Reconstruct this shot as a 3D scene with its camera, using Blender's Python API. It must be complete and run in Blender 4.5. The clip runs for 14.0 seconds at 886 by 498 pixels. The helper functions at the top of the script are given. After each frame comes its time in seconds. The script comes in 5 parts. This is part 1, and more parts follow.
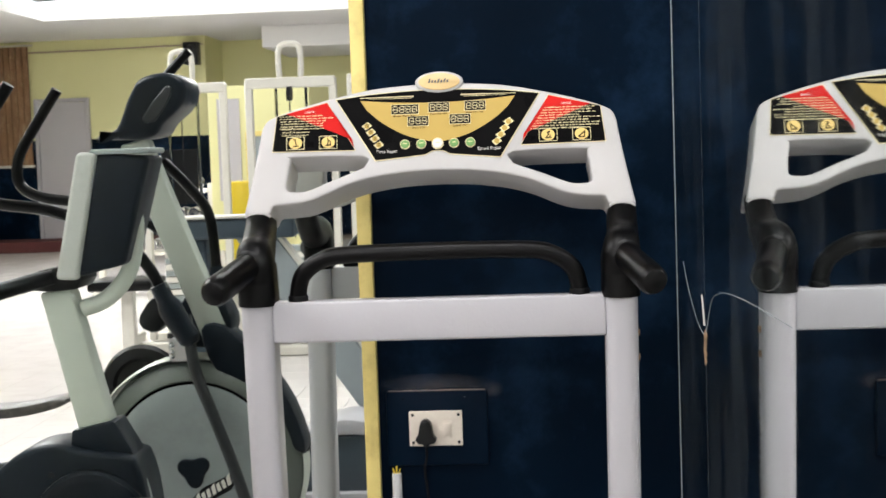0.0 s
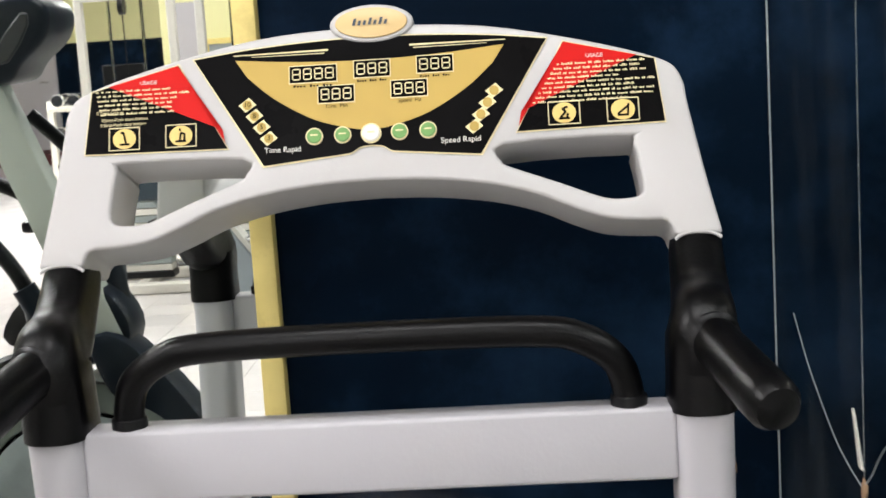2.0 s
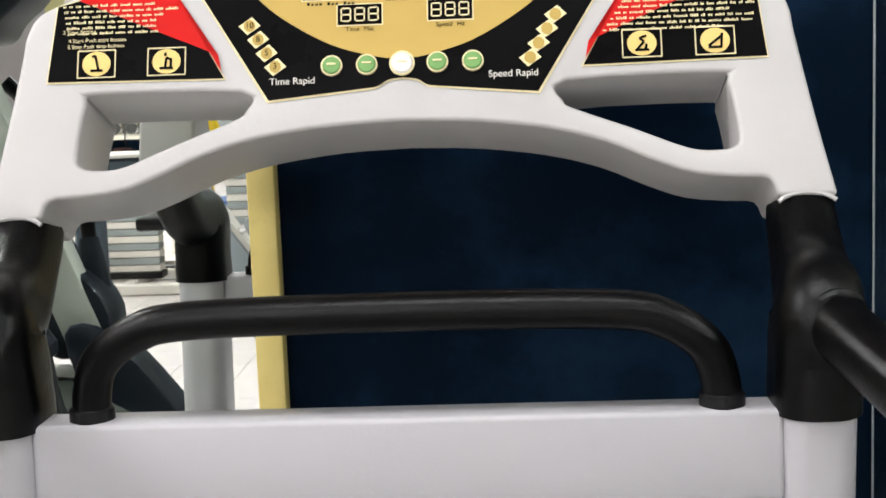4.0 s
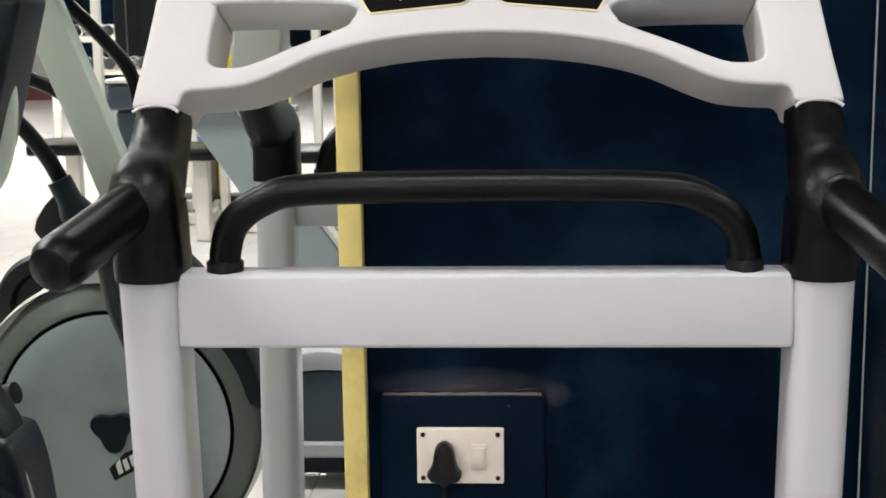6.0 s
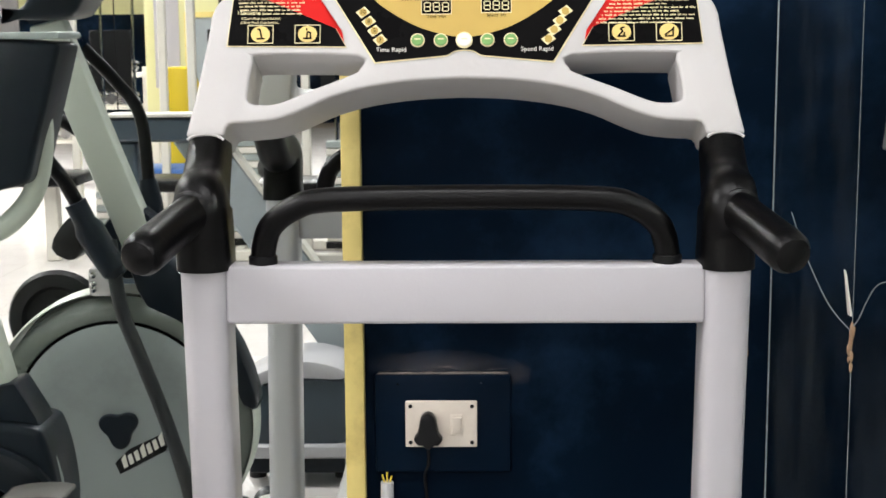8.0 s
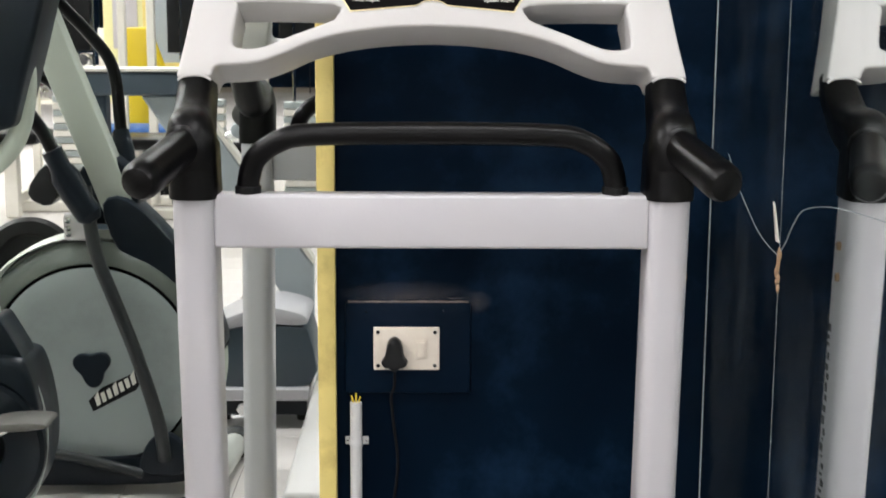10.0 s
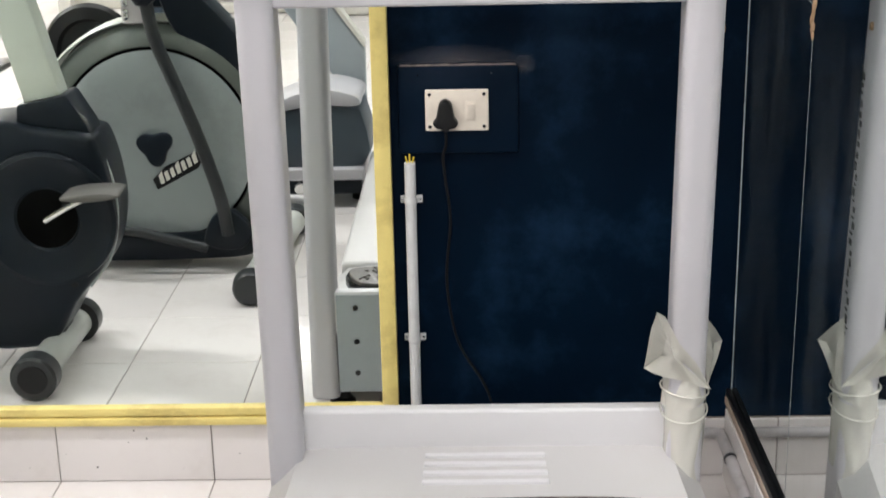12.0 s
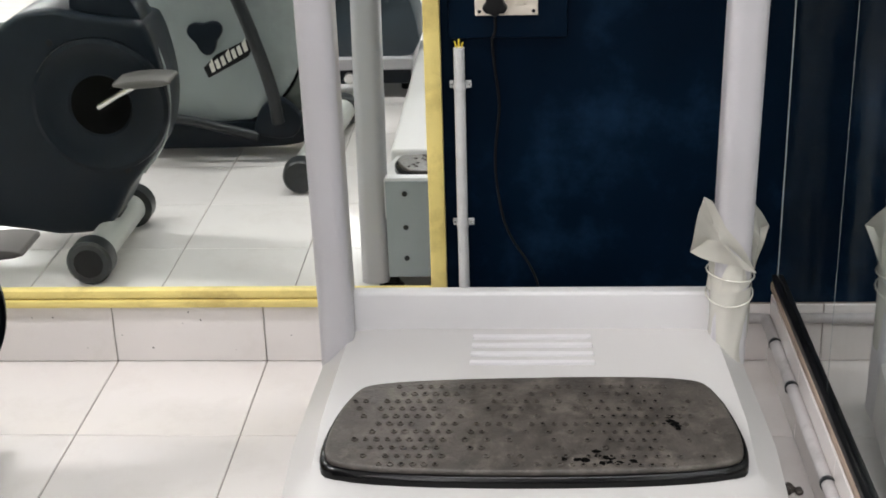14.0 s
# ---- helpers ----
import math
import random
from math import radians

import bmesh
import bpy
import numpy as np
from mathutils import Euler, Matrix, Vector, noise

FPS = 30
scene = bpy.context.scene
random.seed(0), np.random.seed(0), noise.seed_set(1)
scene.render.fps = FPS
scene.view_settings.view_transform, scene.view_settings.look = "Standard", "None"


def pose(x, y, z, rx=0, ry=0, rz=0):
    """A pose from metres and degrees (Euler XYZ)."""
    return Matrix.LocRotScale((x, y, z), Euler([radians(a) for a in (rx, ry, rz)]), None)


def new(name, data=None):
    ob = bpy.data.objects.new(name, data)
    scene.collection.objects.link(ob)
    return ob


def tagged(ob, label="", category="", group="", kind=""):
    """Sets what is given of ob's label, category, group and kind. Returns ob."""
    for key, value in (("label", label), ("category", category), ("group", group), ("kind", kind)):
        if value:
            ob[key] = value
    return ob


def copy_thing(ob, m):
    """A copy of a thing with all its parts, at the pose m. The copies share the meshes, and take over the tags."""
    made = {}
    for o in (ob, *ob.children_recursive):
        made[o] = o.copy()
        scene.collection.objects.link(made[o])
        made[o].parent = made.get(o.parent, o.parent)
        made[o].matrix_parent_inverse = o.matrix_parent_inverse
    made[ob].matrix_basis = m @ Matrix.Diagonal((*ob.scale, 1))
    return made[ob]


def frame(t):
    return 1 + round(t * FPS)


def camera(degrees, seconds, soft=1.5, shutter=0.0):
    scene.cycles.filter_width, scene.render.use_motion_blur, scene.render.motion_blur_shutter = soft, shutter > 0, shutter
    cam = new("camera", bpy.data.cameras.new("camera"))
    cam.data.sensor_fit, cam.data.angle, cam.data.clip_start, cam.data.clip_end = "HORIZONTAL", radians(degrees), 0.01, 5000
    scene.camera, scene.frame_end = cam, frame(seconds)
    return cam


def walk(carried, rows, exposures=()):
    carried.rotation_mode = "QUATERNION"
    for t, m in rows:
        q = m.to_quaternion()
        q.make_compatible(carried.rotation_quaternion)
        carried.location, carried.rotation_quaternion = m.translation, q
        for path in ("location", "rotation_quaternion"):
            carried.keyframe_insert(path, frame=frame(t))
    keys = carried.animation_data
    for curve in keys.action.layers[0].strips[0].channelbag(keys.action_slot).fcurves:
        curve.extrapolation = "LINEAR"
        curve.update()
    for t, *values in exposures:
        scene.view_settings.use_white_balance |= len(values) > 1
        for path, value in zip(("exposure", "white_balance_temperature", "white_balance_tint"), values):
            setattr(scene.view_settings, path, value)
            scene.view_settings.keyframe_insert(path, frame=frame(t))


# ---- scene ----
cam = camera(34.8, 14.0, soft=1.6, shutter=0.4)
# seconds, x, y, z, pitch, turn, roll
PATH = [
    (0, 0.2716, -2.9357, 1.3103, -4.097, 3.682, -1.973),
    (0.5, 0.2708, -2.7281, 1.3202, -3.909, 3.152, -1.642),
    (1, 0.2714, -2.5232, 1.3403, -4.062, 3.058, -1.811),
    (1.5, 0.2715, -2.1376, 1.4102, -7.049, 3.387, -2.730),
    (2, 0.2649, -1.7814, 1.4199, -8.638, 3.721, -3.663),
    (4.3, 0.1950, -1.5000, 1.3200, -7.989, 3.531, -1.900),
    (4.5, 0.2030, -1.5320, 1.3170, -8.739, 3.914, -1.700),
    (5, 0.1970, -1.6090, 1.3090, -9.843, 4.510, -1.300),
    (5.5, 0.1660, -1.6790, 1.3080, -10.080, 3.990, -1.000),
    (6, 0.1310, -1.7570, 1.3060, -10.136, 3.086, -0.800),
    (6.5, 0.1020, -1.8790, 1.3290, -10.050, 1.979, -0.600),
    (7, 0.1080, -1.9640, 1.3280, -9.528, 1.918, -0.400),
    (7.2, 0.1160, -2.0050, 1.3310, -9.383, 1.714, -0.400),
    (9.3, 0.0620, -2.2910, 1.3230, -7.899, -0.029, 0.100),
    (9.5, 0.0560, -2.2970, 1.3230, -8.247, -0.637, 0.100),
    (10, 0.0850, -2.3450, 1.3050, -9.961, -0.785, 0.300),
    (10.5, 0.1020, -2.3980, 1.3090, -11.422, -0.555, 0.200),
    (11, 0.0960, -2.4440, 1.2960, -13.125, 0.441, -0.300),
    (11.5, 0.0910, -2.4460, 1.2800, -16.047, 1.341, -1.000),
    (12, 0.0870, -2.4680, 1.2640, -18.004, 1.416, -1.200),
    (12.5, 0.0900, -2.4740, 1.2590, -20.305, 1.528, -1.200),
    (13, 0.1170, -2.4460, 1.2790, -23.298, 2.559, -1.400),
    (13.5, 0.1100, -2.4710, 1.2670, -23.071, 3.083, -1.500),
    (14, 0.0880, -2.4980, 1.2530, -22.156, 3.623, -1.700),
]
walk(cam, [(t, pose(x, y, z, 90 + p, 0, h) @ pose(0, 0, 0, 0, 0, r)) for t, x, y, z, p, h, r in PATH],
     exposures=((0, -0.06), (9.5, -0.02), (10.8, 0.14), (12.0, 0.10), (13.5, -0.06), (14, -0.06)))

# ---- light ----
world = bpy.data.worlds.new("world")
world.use_nodes = True
scene.world = world
world.node_tree.nodes["Background"].inputs[0].default_value = (0.9, 0.95, 1.0, 1)
world.node_tree.nodes["Background"].inputs[1].default_value = 0.1

XR = 0.565      # face of the side mirror
CEIL = 3.10
FAR = -18.0     # far wall of the hall
LEFT = -8.9     # left wall of the hall
XC = 0.096      # middle of the treadmill


def area_lamp(x, y, z, sx, sy, power, col=(0.99, 0.975, 0.98)):
    d = bpy.data.lights.new("ceiling_lamp", "AREA")
    d.shape, d.size, d.size_y, d.energy, d.color = "RECTANGLE", sx, sy, power, col
    o = new("ceiling_lamp", d)
    o.matrix_world = pose(x, y, z)
    return o


# no fittings are visible; these overhead lamps are placed to light the hall
for lx, ly, pw in ((0.12, -1.5, 78), (-0.9, -4.0, 120), (-2.6, -1.3, 200), (-3.8, -3.6, 105), (-3.8, -6.5, 115), (-0.9, -7.5, 95),
                   (-5.5, -10.0, 600), (-1.5, -11.0, 520)):
    area_lamp(lx, ly, CEIL + 0.34, 1.2, 0.3, pw * 0.47)


# unseen upward lamps, added on the ledge to brighten the raised ceiling
for cx, cy, sx, sy in ((-2.65, -15.06, 6.3, 0.08), (-5.96, -7.6, 0.08, 14.6)):
    d = area_lamp(cx, cy, CEIL + 0.20, sx, sy, 170)
    d.matrix_world = pose(cx, cy, CEIL + 0.20, 180)


# ---- materials ----
def material(name, col, rough=0.5, metal=0.0, vary=0.06, scale=6.0, bump=0.0, bscale=60.0, stain_sheen=None, stain_sheen_amount=0.0,
             stain_sheen_scale=2.0, rvary=0.1, coat=0.0, spec=0.5, per_piece=0.0):
    m = bpy.data.materials.new(name)
    m.use_nodes = True
    nt = m.node_tree
    N, L = nt.nodes, nt.links
    bs = N["Principled BSDF"]
    bs.inputs["Roughness"].default_value = rough
    bs.inputs["Metallic"].default_value = metal
    bs.inputs["Coat Weight"].default_value = coat
    bs.inputs["Specular IOR Level"].default_value = spec
    tc = N.new("ShaderNodeTexCoord")
    no = N.new("ShaderNodeTexNoise")
    no.inputs["Scale"].default_value, no.inputs["Detail"].default_value = scale, 6
    L.new(tc.outputs["Object"], no.inputs["Vector"])
    mix = N.new("ShaderNodeMix")
    mix.data_type = "RGBA"
    lo = [max(0, c * (1 - vary)) for c in col]
    hi = [min(1, c * (1 + vary)) for c in col]
    mix.inputs["A"].default_value = (*lo, 1)
    mix.inputs["B"].default_value = (*hi, 1)
    L.new(no.outputs["Fac"], mix.inputs["Factor"])
    out = mix.outputs["Result"]
    if stain_sheen:
        n2 = N.new("ShaderNodeTexNoise")
        n2.inputs["Scale"].default_value, n2.inputs["Detail"].default_value, n2.inputs["Roughness"].default_value = stain_sheen_scale, 9, 0.68
        L.new(tc.outputs["Object"], n2.inputs["Vector"])
        rp = N.new("ShaderNodeValToRGB")
        rp.color_ramp.elements[0].position, rp.color_ramp.elements[1].position = 0.5, 0.78
        L.new(n2.outputs["Fac"], rp.inputs["Fac"])
        mu = N.new("ShaderNodeMath")
        mu.operation = "MULTIPLY"
        mu.inputs[1].default_value = stain_sheen_amount
        L.new(rp.outputs["Color"], mu.inputs[0])
        m2 = N.new("ShaderNodeMix")
        m2.data_type = "RGBA"
        m2.inputs["B"].default_value = (*stain_sheen, 1)
        L.new(out, m2.inputs["A"])
        L.new(mu.outputs[0], m2.inputs["Factor"])
        out = m2.outputs["Result"]
    if per_piece:
        oi = N.new("ShaderNodeObjectInfo")
        hs = N.new("ShaderNodeHueSaturation")
        mr = N.new("ShaderNodeMapRange")
        mr.inputs["To Min"].default_value, mr.inputs["To Max"].default_value = 1 - per_piece, 1 + per_piece
        L.new(oi.outputs["Random"], mr.inputs["Value"])
        L.new(mr.outputs["Result"], hs.inputs["Value"])
        L.new(out, hs.inputs["Color"])
        out = hs.outputs["Color"]
    L.new(out, bs.inputs["Base Color"])
    if rvary:
        mr = N.new("ShaderNodeMapRange")
        mr.inputs["To Min"].default_value, mr.inputs["To Max"].default_value = max(0.02, rough - rvary), min(1, rough + rvary)
        L.new(no.outputs["Fac"], mr.inputs["Value"])
        L.new(mr.outputs["Result"], bs.inputs["Roughness"])
    if bump:
        n3 = N.new("ShaderNodeTexNoise")
        n3.inputs["Scale"].default_value, n3.inputs["Detail"].default_value = bscale, 4
        L.new(tc.outputs["Object"], n3.inputs["Vector"])
        bp = N.new("ShaderNodeBump")
        bp.inputs["Strength"].default_value, bp.inputs["Distance"].default_value = bump, 0.004
        L.new(n3.outputs["Fac"], bp.inputs["Height"])
        L.new(bp.outputs["Normal"], bs.inputs["Normal"])
    return m


# stains, plus bluish blotches painted as the room's reflection in semi-gloss paint
M_NAVY = material("navy_paint", (0.0010, 0.0060, 0.0155), 0.42, vary=0.8, scale=2.6, bump=0.35, bscale=9, stain_sheen=(0.013, 0.036, 0.078), stain_sheen_amount=0.85, stain_sheen_scale=2.6, spec=0.04)
M_NAVYBOARD = material("navy_board_paint", (0.0012, 0.0070, 0.018), 0.4, spec=0.07, vary=0.2, scale=12, bump=0.15, bscale=40)
M_YELLOWWALL = material("yellow_wall_paint", (0.80, 0.77, 0.40), 0.6, vary=0.05, scale=1.2, bump=0.1, bscale=20)
M_CEIL = material("ceiling_paint", (0.82, 0.81, 0.80), 0.7, vary=0.03, scale=1)
M_FRAME = material("yellow_frame_paint", (0.82, 0.67, 0.235), 0.42, vary=0.12, scale=14, bump=0.2, bscale=60, stain_sheen=(0.25, 0.14, 0.03), stain_sheen_amount=0.5, stain_sheen_scale=11)
M_TILE = material("white_glazed_tile", (0.78, 0.74, 0.72), 0.16, vary=0.03, scale=4, stain_sheen=(0.42, 0.36, 0.30), stain_sheen_amount=0.22, stain_sheen_scale=7, per_piece=0.03, rvary=0.06)
M_GROUT = material("grout", (0.27, 0.225, 0.19), 0.85, vary=0.3, scale=20)
M_MIRROR = material("mirror_glass", (0.91, 0.95, 0.925), 0.012, metal=1.0, vary=0.01, scale=2, rvary=0)
M_OLDMIRROR = material("dusty_mirror_glass", (0.74, 0.78, 0.77), 0.016, metal=1.0, vary=0.10, scale=2.5, rvary=0.01)


def dusty(m):
    """Lays a thin uneven film of dust over a mirror."""
    nt = m.node_tree
    N, L = nt.nodes, nt.links
    out, bs = N["Material Output"], N["Principled BSDF"]
    df = N.new("ShaderNodeBsdfDiffuse")
    df.inputs["Color"].default_value = (0.30, 0.34, 0.35, 1)
    tc, no, rp, mx = N.new("ShaderNodeTexCoord"), N.new("ShaderNodeTexNoise"), N.new("ShaderNodeValToRGB"), N.new("ShaderNodeMixShader")
    mp = N.new("ShaderNodeMapping")
    mp.inputs["Scale"].default_value = (1, 2.2, 0.8)
    no.inputs["Scale"].default_value, no.inputs["Detail"].default_value, no.inputs["Roughness"].default_value = 3.0, 8, 0.62
    rp.color_ramp.elements[0].position, rp.color_ramp.elements[1].position = 0.46, 0.84
    rp.color_ramp.elements[0].color, rp.color_ramp.elements[1].color = (0.003, 0.003, 0.003, 1), (0.13, 0.13, 0.13, 1)
    L.new(tc.outputs["Object"], mp.inputs["Vector"])
    L.new(mp.outputs["Vector"], no.inputs["Vector"])
    L.new(no.outputs["Fac"], rp.inputs["Fac"])
    L.new(rp.outputs["Color"], mx.inputs["Fac"])
    L.new(bs.outputs[0], mx.inputs[1])
    L.new(df.outputs[0], mx.inputs[2])
    L.new(mx.outputs[0], out.inputs["Surface"])


dusty(M_OLDMIRROR)
M_GLASSEDGE = material("glass_edge", (0.34, 0.38, 0.39), 0.25, vary=0.2, scale=30)
M_WHITE = material("white_powder_coat", (0.485, 0.475, 0.50), 0.33, vary=0.02, scale=8, bump=0.05, bscale=220, stain_sheen=(0.55, 0.52, 0.48), stain_sheen_amount=0.12, stain_sheen_scale=9)
M_SHELL = material("cream_moulded_plastic", (0.535, 0.522, 0.515), 0.36, vary=0.03, scale=5, bump=0.05, bscale=160, stain_sheen=(0.50, 0.45, 0.36), stain_sheen_amount=0.12, stain_sheen_scale=6)
M_FOAM = material("black_foam_grip", (0.0015, 0.0014, 0.0017), 0.34, spec=0.19, vary=0.3, scale=40, bump=0.12, bscale=260)
M_BLACK = material("black_plastic", (0.004, 0.0042, 0.005), 0.38, spec=0.3, vary=0.2, scale=20)
M_RUBBER = material("worn_black_rubber", (0.056, 0.048, 0.042), 0.42, vary=0.8, scale=30, bump=0.5, bscale=110, stain_sheen=(0.20, 0.175, 0.15), stain_sheen_amount=0.7, stain_sheen_scale=26)
M_CHARCOAL = material("charcoal_plastic", (0.0085, 0.0130, 0.0190), 0.34, spec=0.18, vary=0.15, scale=8, bump=0.06, bscale=150)
M_GREEN = material("pale_grey_green_paint", (0.52, 0.56, 0.49), 0.38, vary=0.04, scale=8, stain_sheen=(0.30, 0.32, 0.28), stain_sheen_amount=0.2, stain_sheen_scale=8)
M_SILVER = material("silver_grey_plastic", (0.33, 0.37, 0.36), 0.36, metal=0.1, stain_sheen=(0.14, 0.16, 0.16), stain_sheen_amount=0.4, stain_sheen_scale=3, vary=0.05, scale=6)
# grey steel; also colours the ceiling cove strips, as painted shade
M_GREYSTEEL = material("grey_steel_and_shade", (0.36, 0.40, 0.42), 0.42, vary=0.07, scale=9, stain_sheen=(0.2, 0.2, 0.2), stain_sheen_amount=0.25, stain_sheen_scale=9)
M_CHROME = material("chrome", (0.75, 0.75, 0.74), 0.14, metal=1.0, vary=0.05, scale=20)
M_PLATE = material("cream_bakelite", (0.80, 0.72, 0.62), 0.35, vary=0.03, scale=30, stain_sheen=(0.4, 0.3, 0.22), stain_sheen_amount=0.2, stain_sheen_scale=25)
M_PVC = material("grey_pvc", (0.60, 0.60, 0.60), 0.45, vary=0.06, scale=15, stain_sheen=(0.35, 0.32, 0.3), stain_sheen_amount=0.3, stain_sheen_scale=14)
M_STICKER = material("black_sticker", (0.0035, 0.0032, 0.0034), 0.30, vary=0.2, scale=20, spec=0.045)
M_RED = material("red_sticker", (0.62, 0.014, 0.012), 0.3, vary=0.05, scale=15, spec=0.12)
M_GOLD = material("gold_sticker", (0.54, 0.375, 0.095), 0.35, vary=0.16, scale=9, spec=0.25)
M_CREAM = material("cream_print", (0.85, 0.74, 0.42), 0.4, vary=0.02)
M_YELLOWPRINT = material("yellow_print", (0.84, 0.60, 0.19), 0.4, vary=0.03)
M_PRINT = material("white_print", (0.85, 0.82, 0.75), 0.4, vary=0.02)
M_BTN = material("green_button", (0.20, 0.40, 0.13), 0.35, spec=0.25, vary=0.05)
M_LCD = material("dark_display", (0.006, 0.005, 0.004), 0.15, spec=0.1, vary=0.1)
M_FILM = material("cloudy_plastic_film", (0.76, 0.74, 0.67), 0.24, vary=0.05, scale=10, bump=0.15, bscale=22)
M_FILM.node_tree.nodes["Principled BSDF"].inputs["Alpha"].default_value = 0.72
M_WOOD = material("raw_wood_strip", (0.45, 0.345, 0.27), 0.6, vary=0.25, scale=14, stain_sheen=(0.06, 0.05, 0.04), stain_sheen_amount=0.5, stain_sheen_scale=9)
M_CABLE = material("black_cable", (0.004, 0.004, 0.005), 0.5, spec=0.2)
M_WIRE = material("yellow_wire", (0.75, 0.55, 0.05), 0.5)
M_PADSIDE = material("glossy_black_rubber", (0.003, 0.003, 0.0035), 0.18, spec=0.25, vary=0.2, scale=10)
M_SCUFF = material("chalky_scuff", (0.10, 0.09, 0.095), 0.8, vary=0.5, scale=60)
M_CURTAIN = material("brown_patterned_cloth", (0.30, 0.17, 0.09), 0.85, vary=0.3, scale=5, stain_sheen=(0.50, 0.36, 0.22), stain_sheen_amount=0.8, stain_sheen_scale=6)
M_DOOR = material("pale_grey_door_paint", (0.50, 0.48, 0.50), 0.5, vary=0.05, scale=3)
M_YELLOW = material("bright_yellow_paint", (0.80, 0.58, 0.02), 0.4, vary=0.08, scale=6)
M_SLATE = material("slate_blue_steel", (0.045, 0.065, 0.085), 0.4, vary=0.1, scale=6)
M_OFFWHITE = material("ivory_steel_paint", (0.74, 0.71, 0.64), 0.4, vary=0.05, scale=7, stain_sheen=(0.4, 0.36, 0.3), stain_sheen_amount=0.25, stain_sheen_scale=6)
M_MAROON = material("maroon_carpet", (0.10, 0.028, 0.028), 0.9, vary=0.3, scale=8)
M_BLUE = material("blue_plastic", (0.03, 0.13, 0.42), 0.4)
M_BADGE = material("pale_gold_badge", (0.70, 0.50, 0.22), 0.35, vary=0.05, scale=20)
M_RIB = material("white_ribs", (0.66, 0.65, 0.66), 0.4, vary=0.02)
# for torn rubber, and for flat shapes painted as the dark of hollows
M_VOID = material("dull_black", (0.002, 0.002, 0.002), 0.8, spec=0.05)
M_DUSTPVC = material("dusty_grey_pvc", (0.46, 0.44, 0.44), 0.5, vary=0.15, scale=12, stain_sheen=(0.16, 0.14, 0.12), stain_sheen_amount=0.5, stain_sheen_scale=16)
M_HOUSING = material("grey_green_plastic", (0.10, 0.115, 0.10), 0.30, vary=0.1, scale=6)
M_GLUE = material("brown_glue", (0.30, 0.19, 0.11), 0.6, vary=0.25, scale=30)
M_DISC = material("smoke_grey_plastic", (0.33, 0.37, 0.365), 0.33, metal=0.1, stain_sheen=(0.10, 0.12, 0.12), stain_sheen_amount=0.55, stain_sheen_scale=2.2, vary=0.06, scale=6)
M_FOOT = material("pale_steel_tube", (0.52, 0.53, 0.50), 0.36, vary=0.06, scale=9, stain_sheen=(0.3, 0.28, 0.25), stain_sheen_amount=0.3, stain_sheen_scale=12)
M_DUST = material("grey_brown_dust", (0.20, 0.165, 0.15), 0.9, vary=0.5, scale=60)
M_PEDAL = material("worn_grey_pedal", (0.115, 0.108, 0.10), 0.5, vary=0.25, scale=14)
M_RIM = material("dark_grey_plastic", (0.020, 0.023, 0.025), 0.34, vary=0.1, scale=8)


# ---- mesh helpers ----
def finish(name, bm, mat, smooth=True):
    me = bpy.data.meshes.new(name)
    bmesh.ops.recalc_face_normals(bm, faces=bm.faces[:])
    bm.to_mesh(me)
    bm.free()
    for m in (mat if isinstance(mat, (list, tuple)) else [mat]):
        me.materials.append(m)
    if smooth:
        me.shade_smooth()
        me.set_sharp_from_angle(angle=radians(38))
    return me


def part(name, bm, mat, parent, label="", smooth=True):
    o = new(name, finish(name, bm, mat, smooth))
    o.parent = parent
    if parent is not None:
        o.matrix_parent_inverse = parent.matrix_basis.inverted()
    return tagged(o, label) if label else o


def thing(name, at, label, category, group=""):
    o = new(name)
    o.empty_display_size = 0.05
    o.matrix_basis = pose(*at)
    return tagged(o, label, category, group)


def solo(name, bm, mat, label, category, group="", kind="", smooth=True):
    return tagged(new(name, finish(name, bm, mat, smooth)), label, category, group, kind)


def box(bm, lo, hi, bev=0.0, seg=2, m=None):
    c = [(a + b) / 2 for a, b in zip(lo, hi)]
    s = [abs(b - a) for a, b in zip(lo, hi)]
    r = bmesh.ops.create_cube(bm, size=1.0, matrix=Matrix.LocRotScale(c, None, s))
    vs = r["verts"]
    if bev:
        es = list({e for v in vs for e in v.link_edges})
        r2 = bmesh.ops.bevel(bm, geom=es, offset=bev, segments=seg, affect="EDGES", profile=0.5)
        vs = list({v for f in r2["faces"] for v in f.verts} | {v for v in vs if v.is_valid})
    if m is not None:
        bmesh.ops.transform(bm, matrix=m, verts=vs)
    return bm


def newbox(lo, hi, bev=0.0, seg=2, m=None):
    return box(bmesh.new(), lo, hi, bev, seg, m)


def smooth_path(pts, n=6):
    """Catmull-Rom through the points."""
    P = [Vector(p) for p in pts]
    P = [2 * P[0] - P[1]] + P + [2 * P[-1] - P[-2]]
    out = []
    for i in range(1, len(P) - 2):
        a, b, c, d = P[i - 1:i + 3]
        for k in range(n):
            t = k / n
            out.append(0.5 * ((2 * b) + (c - a) * t + (2 * a - 5 * b + 4 * c - d) * t * t + (3 * b - a - 3 * c + d) * t ** 3))
    out.append(P[-2])
    return out


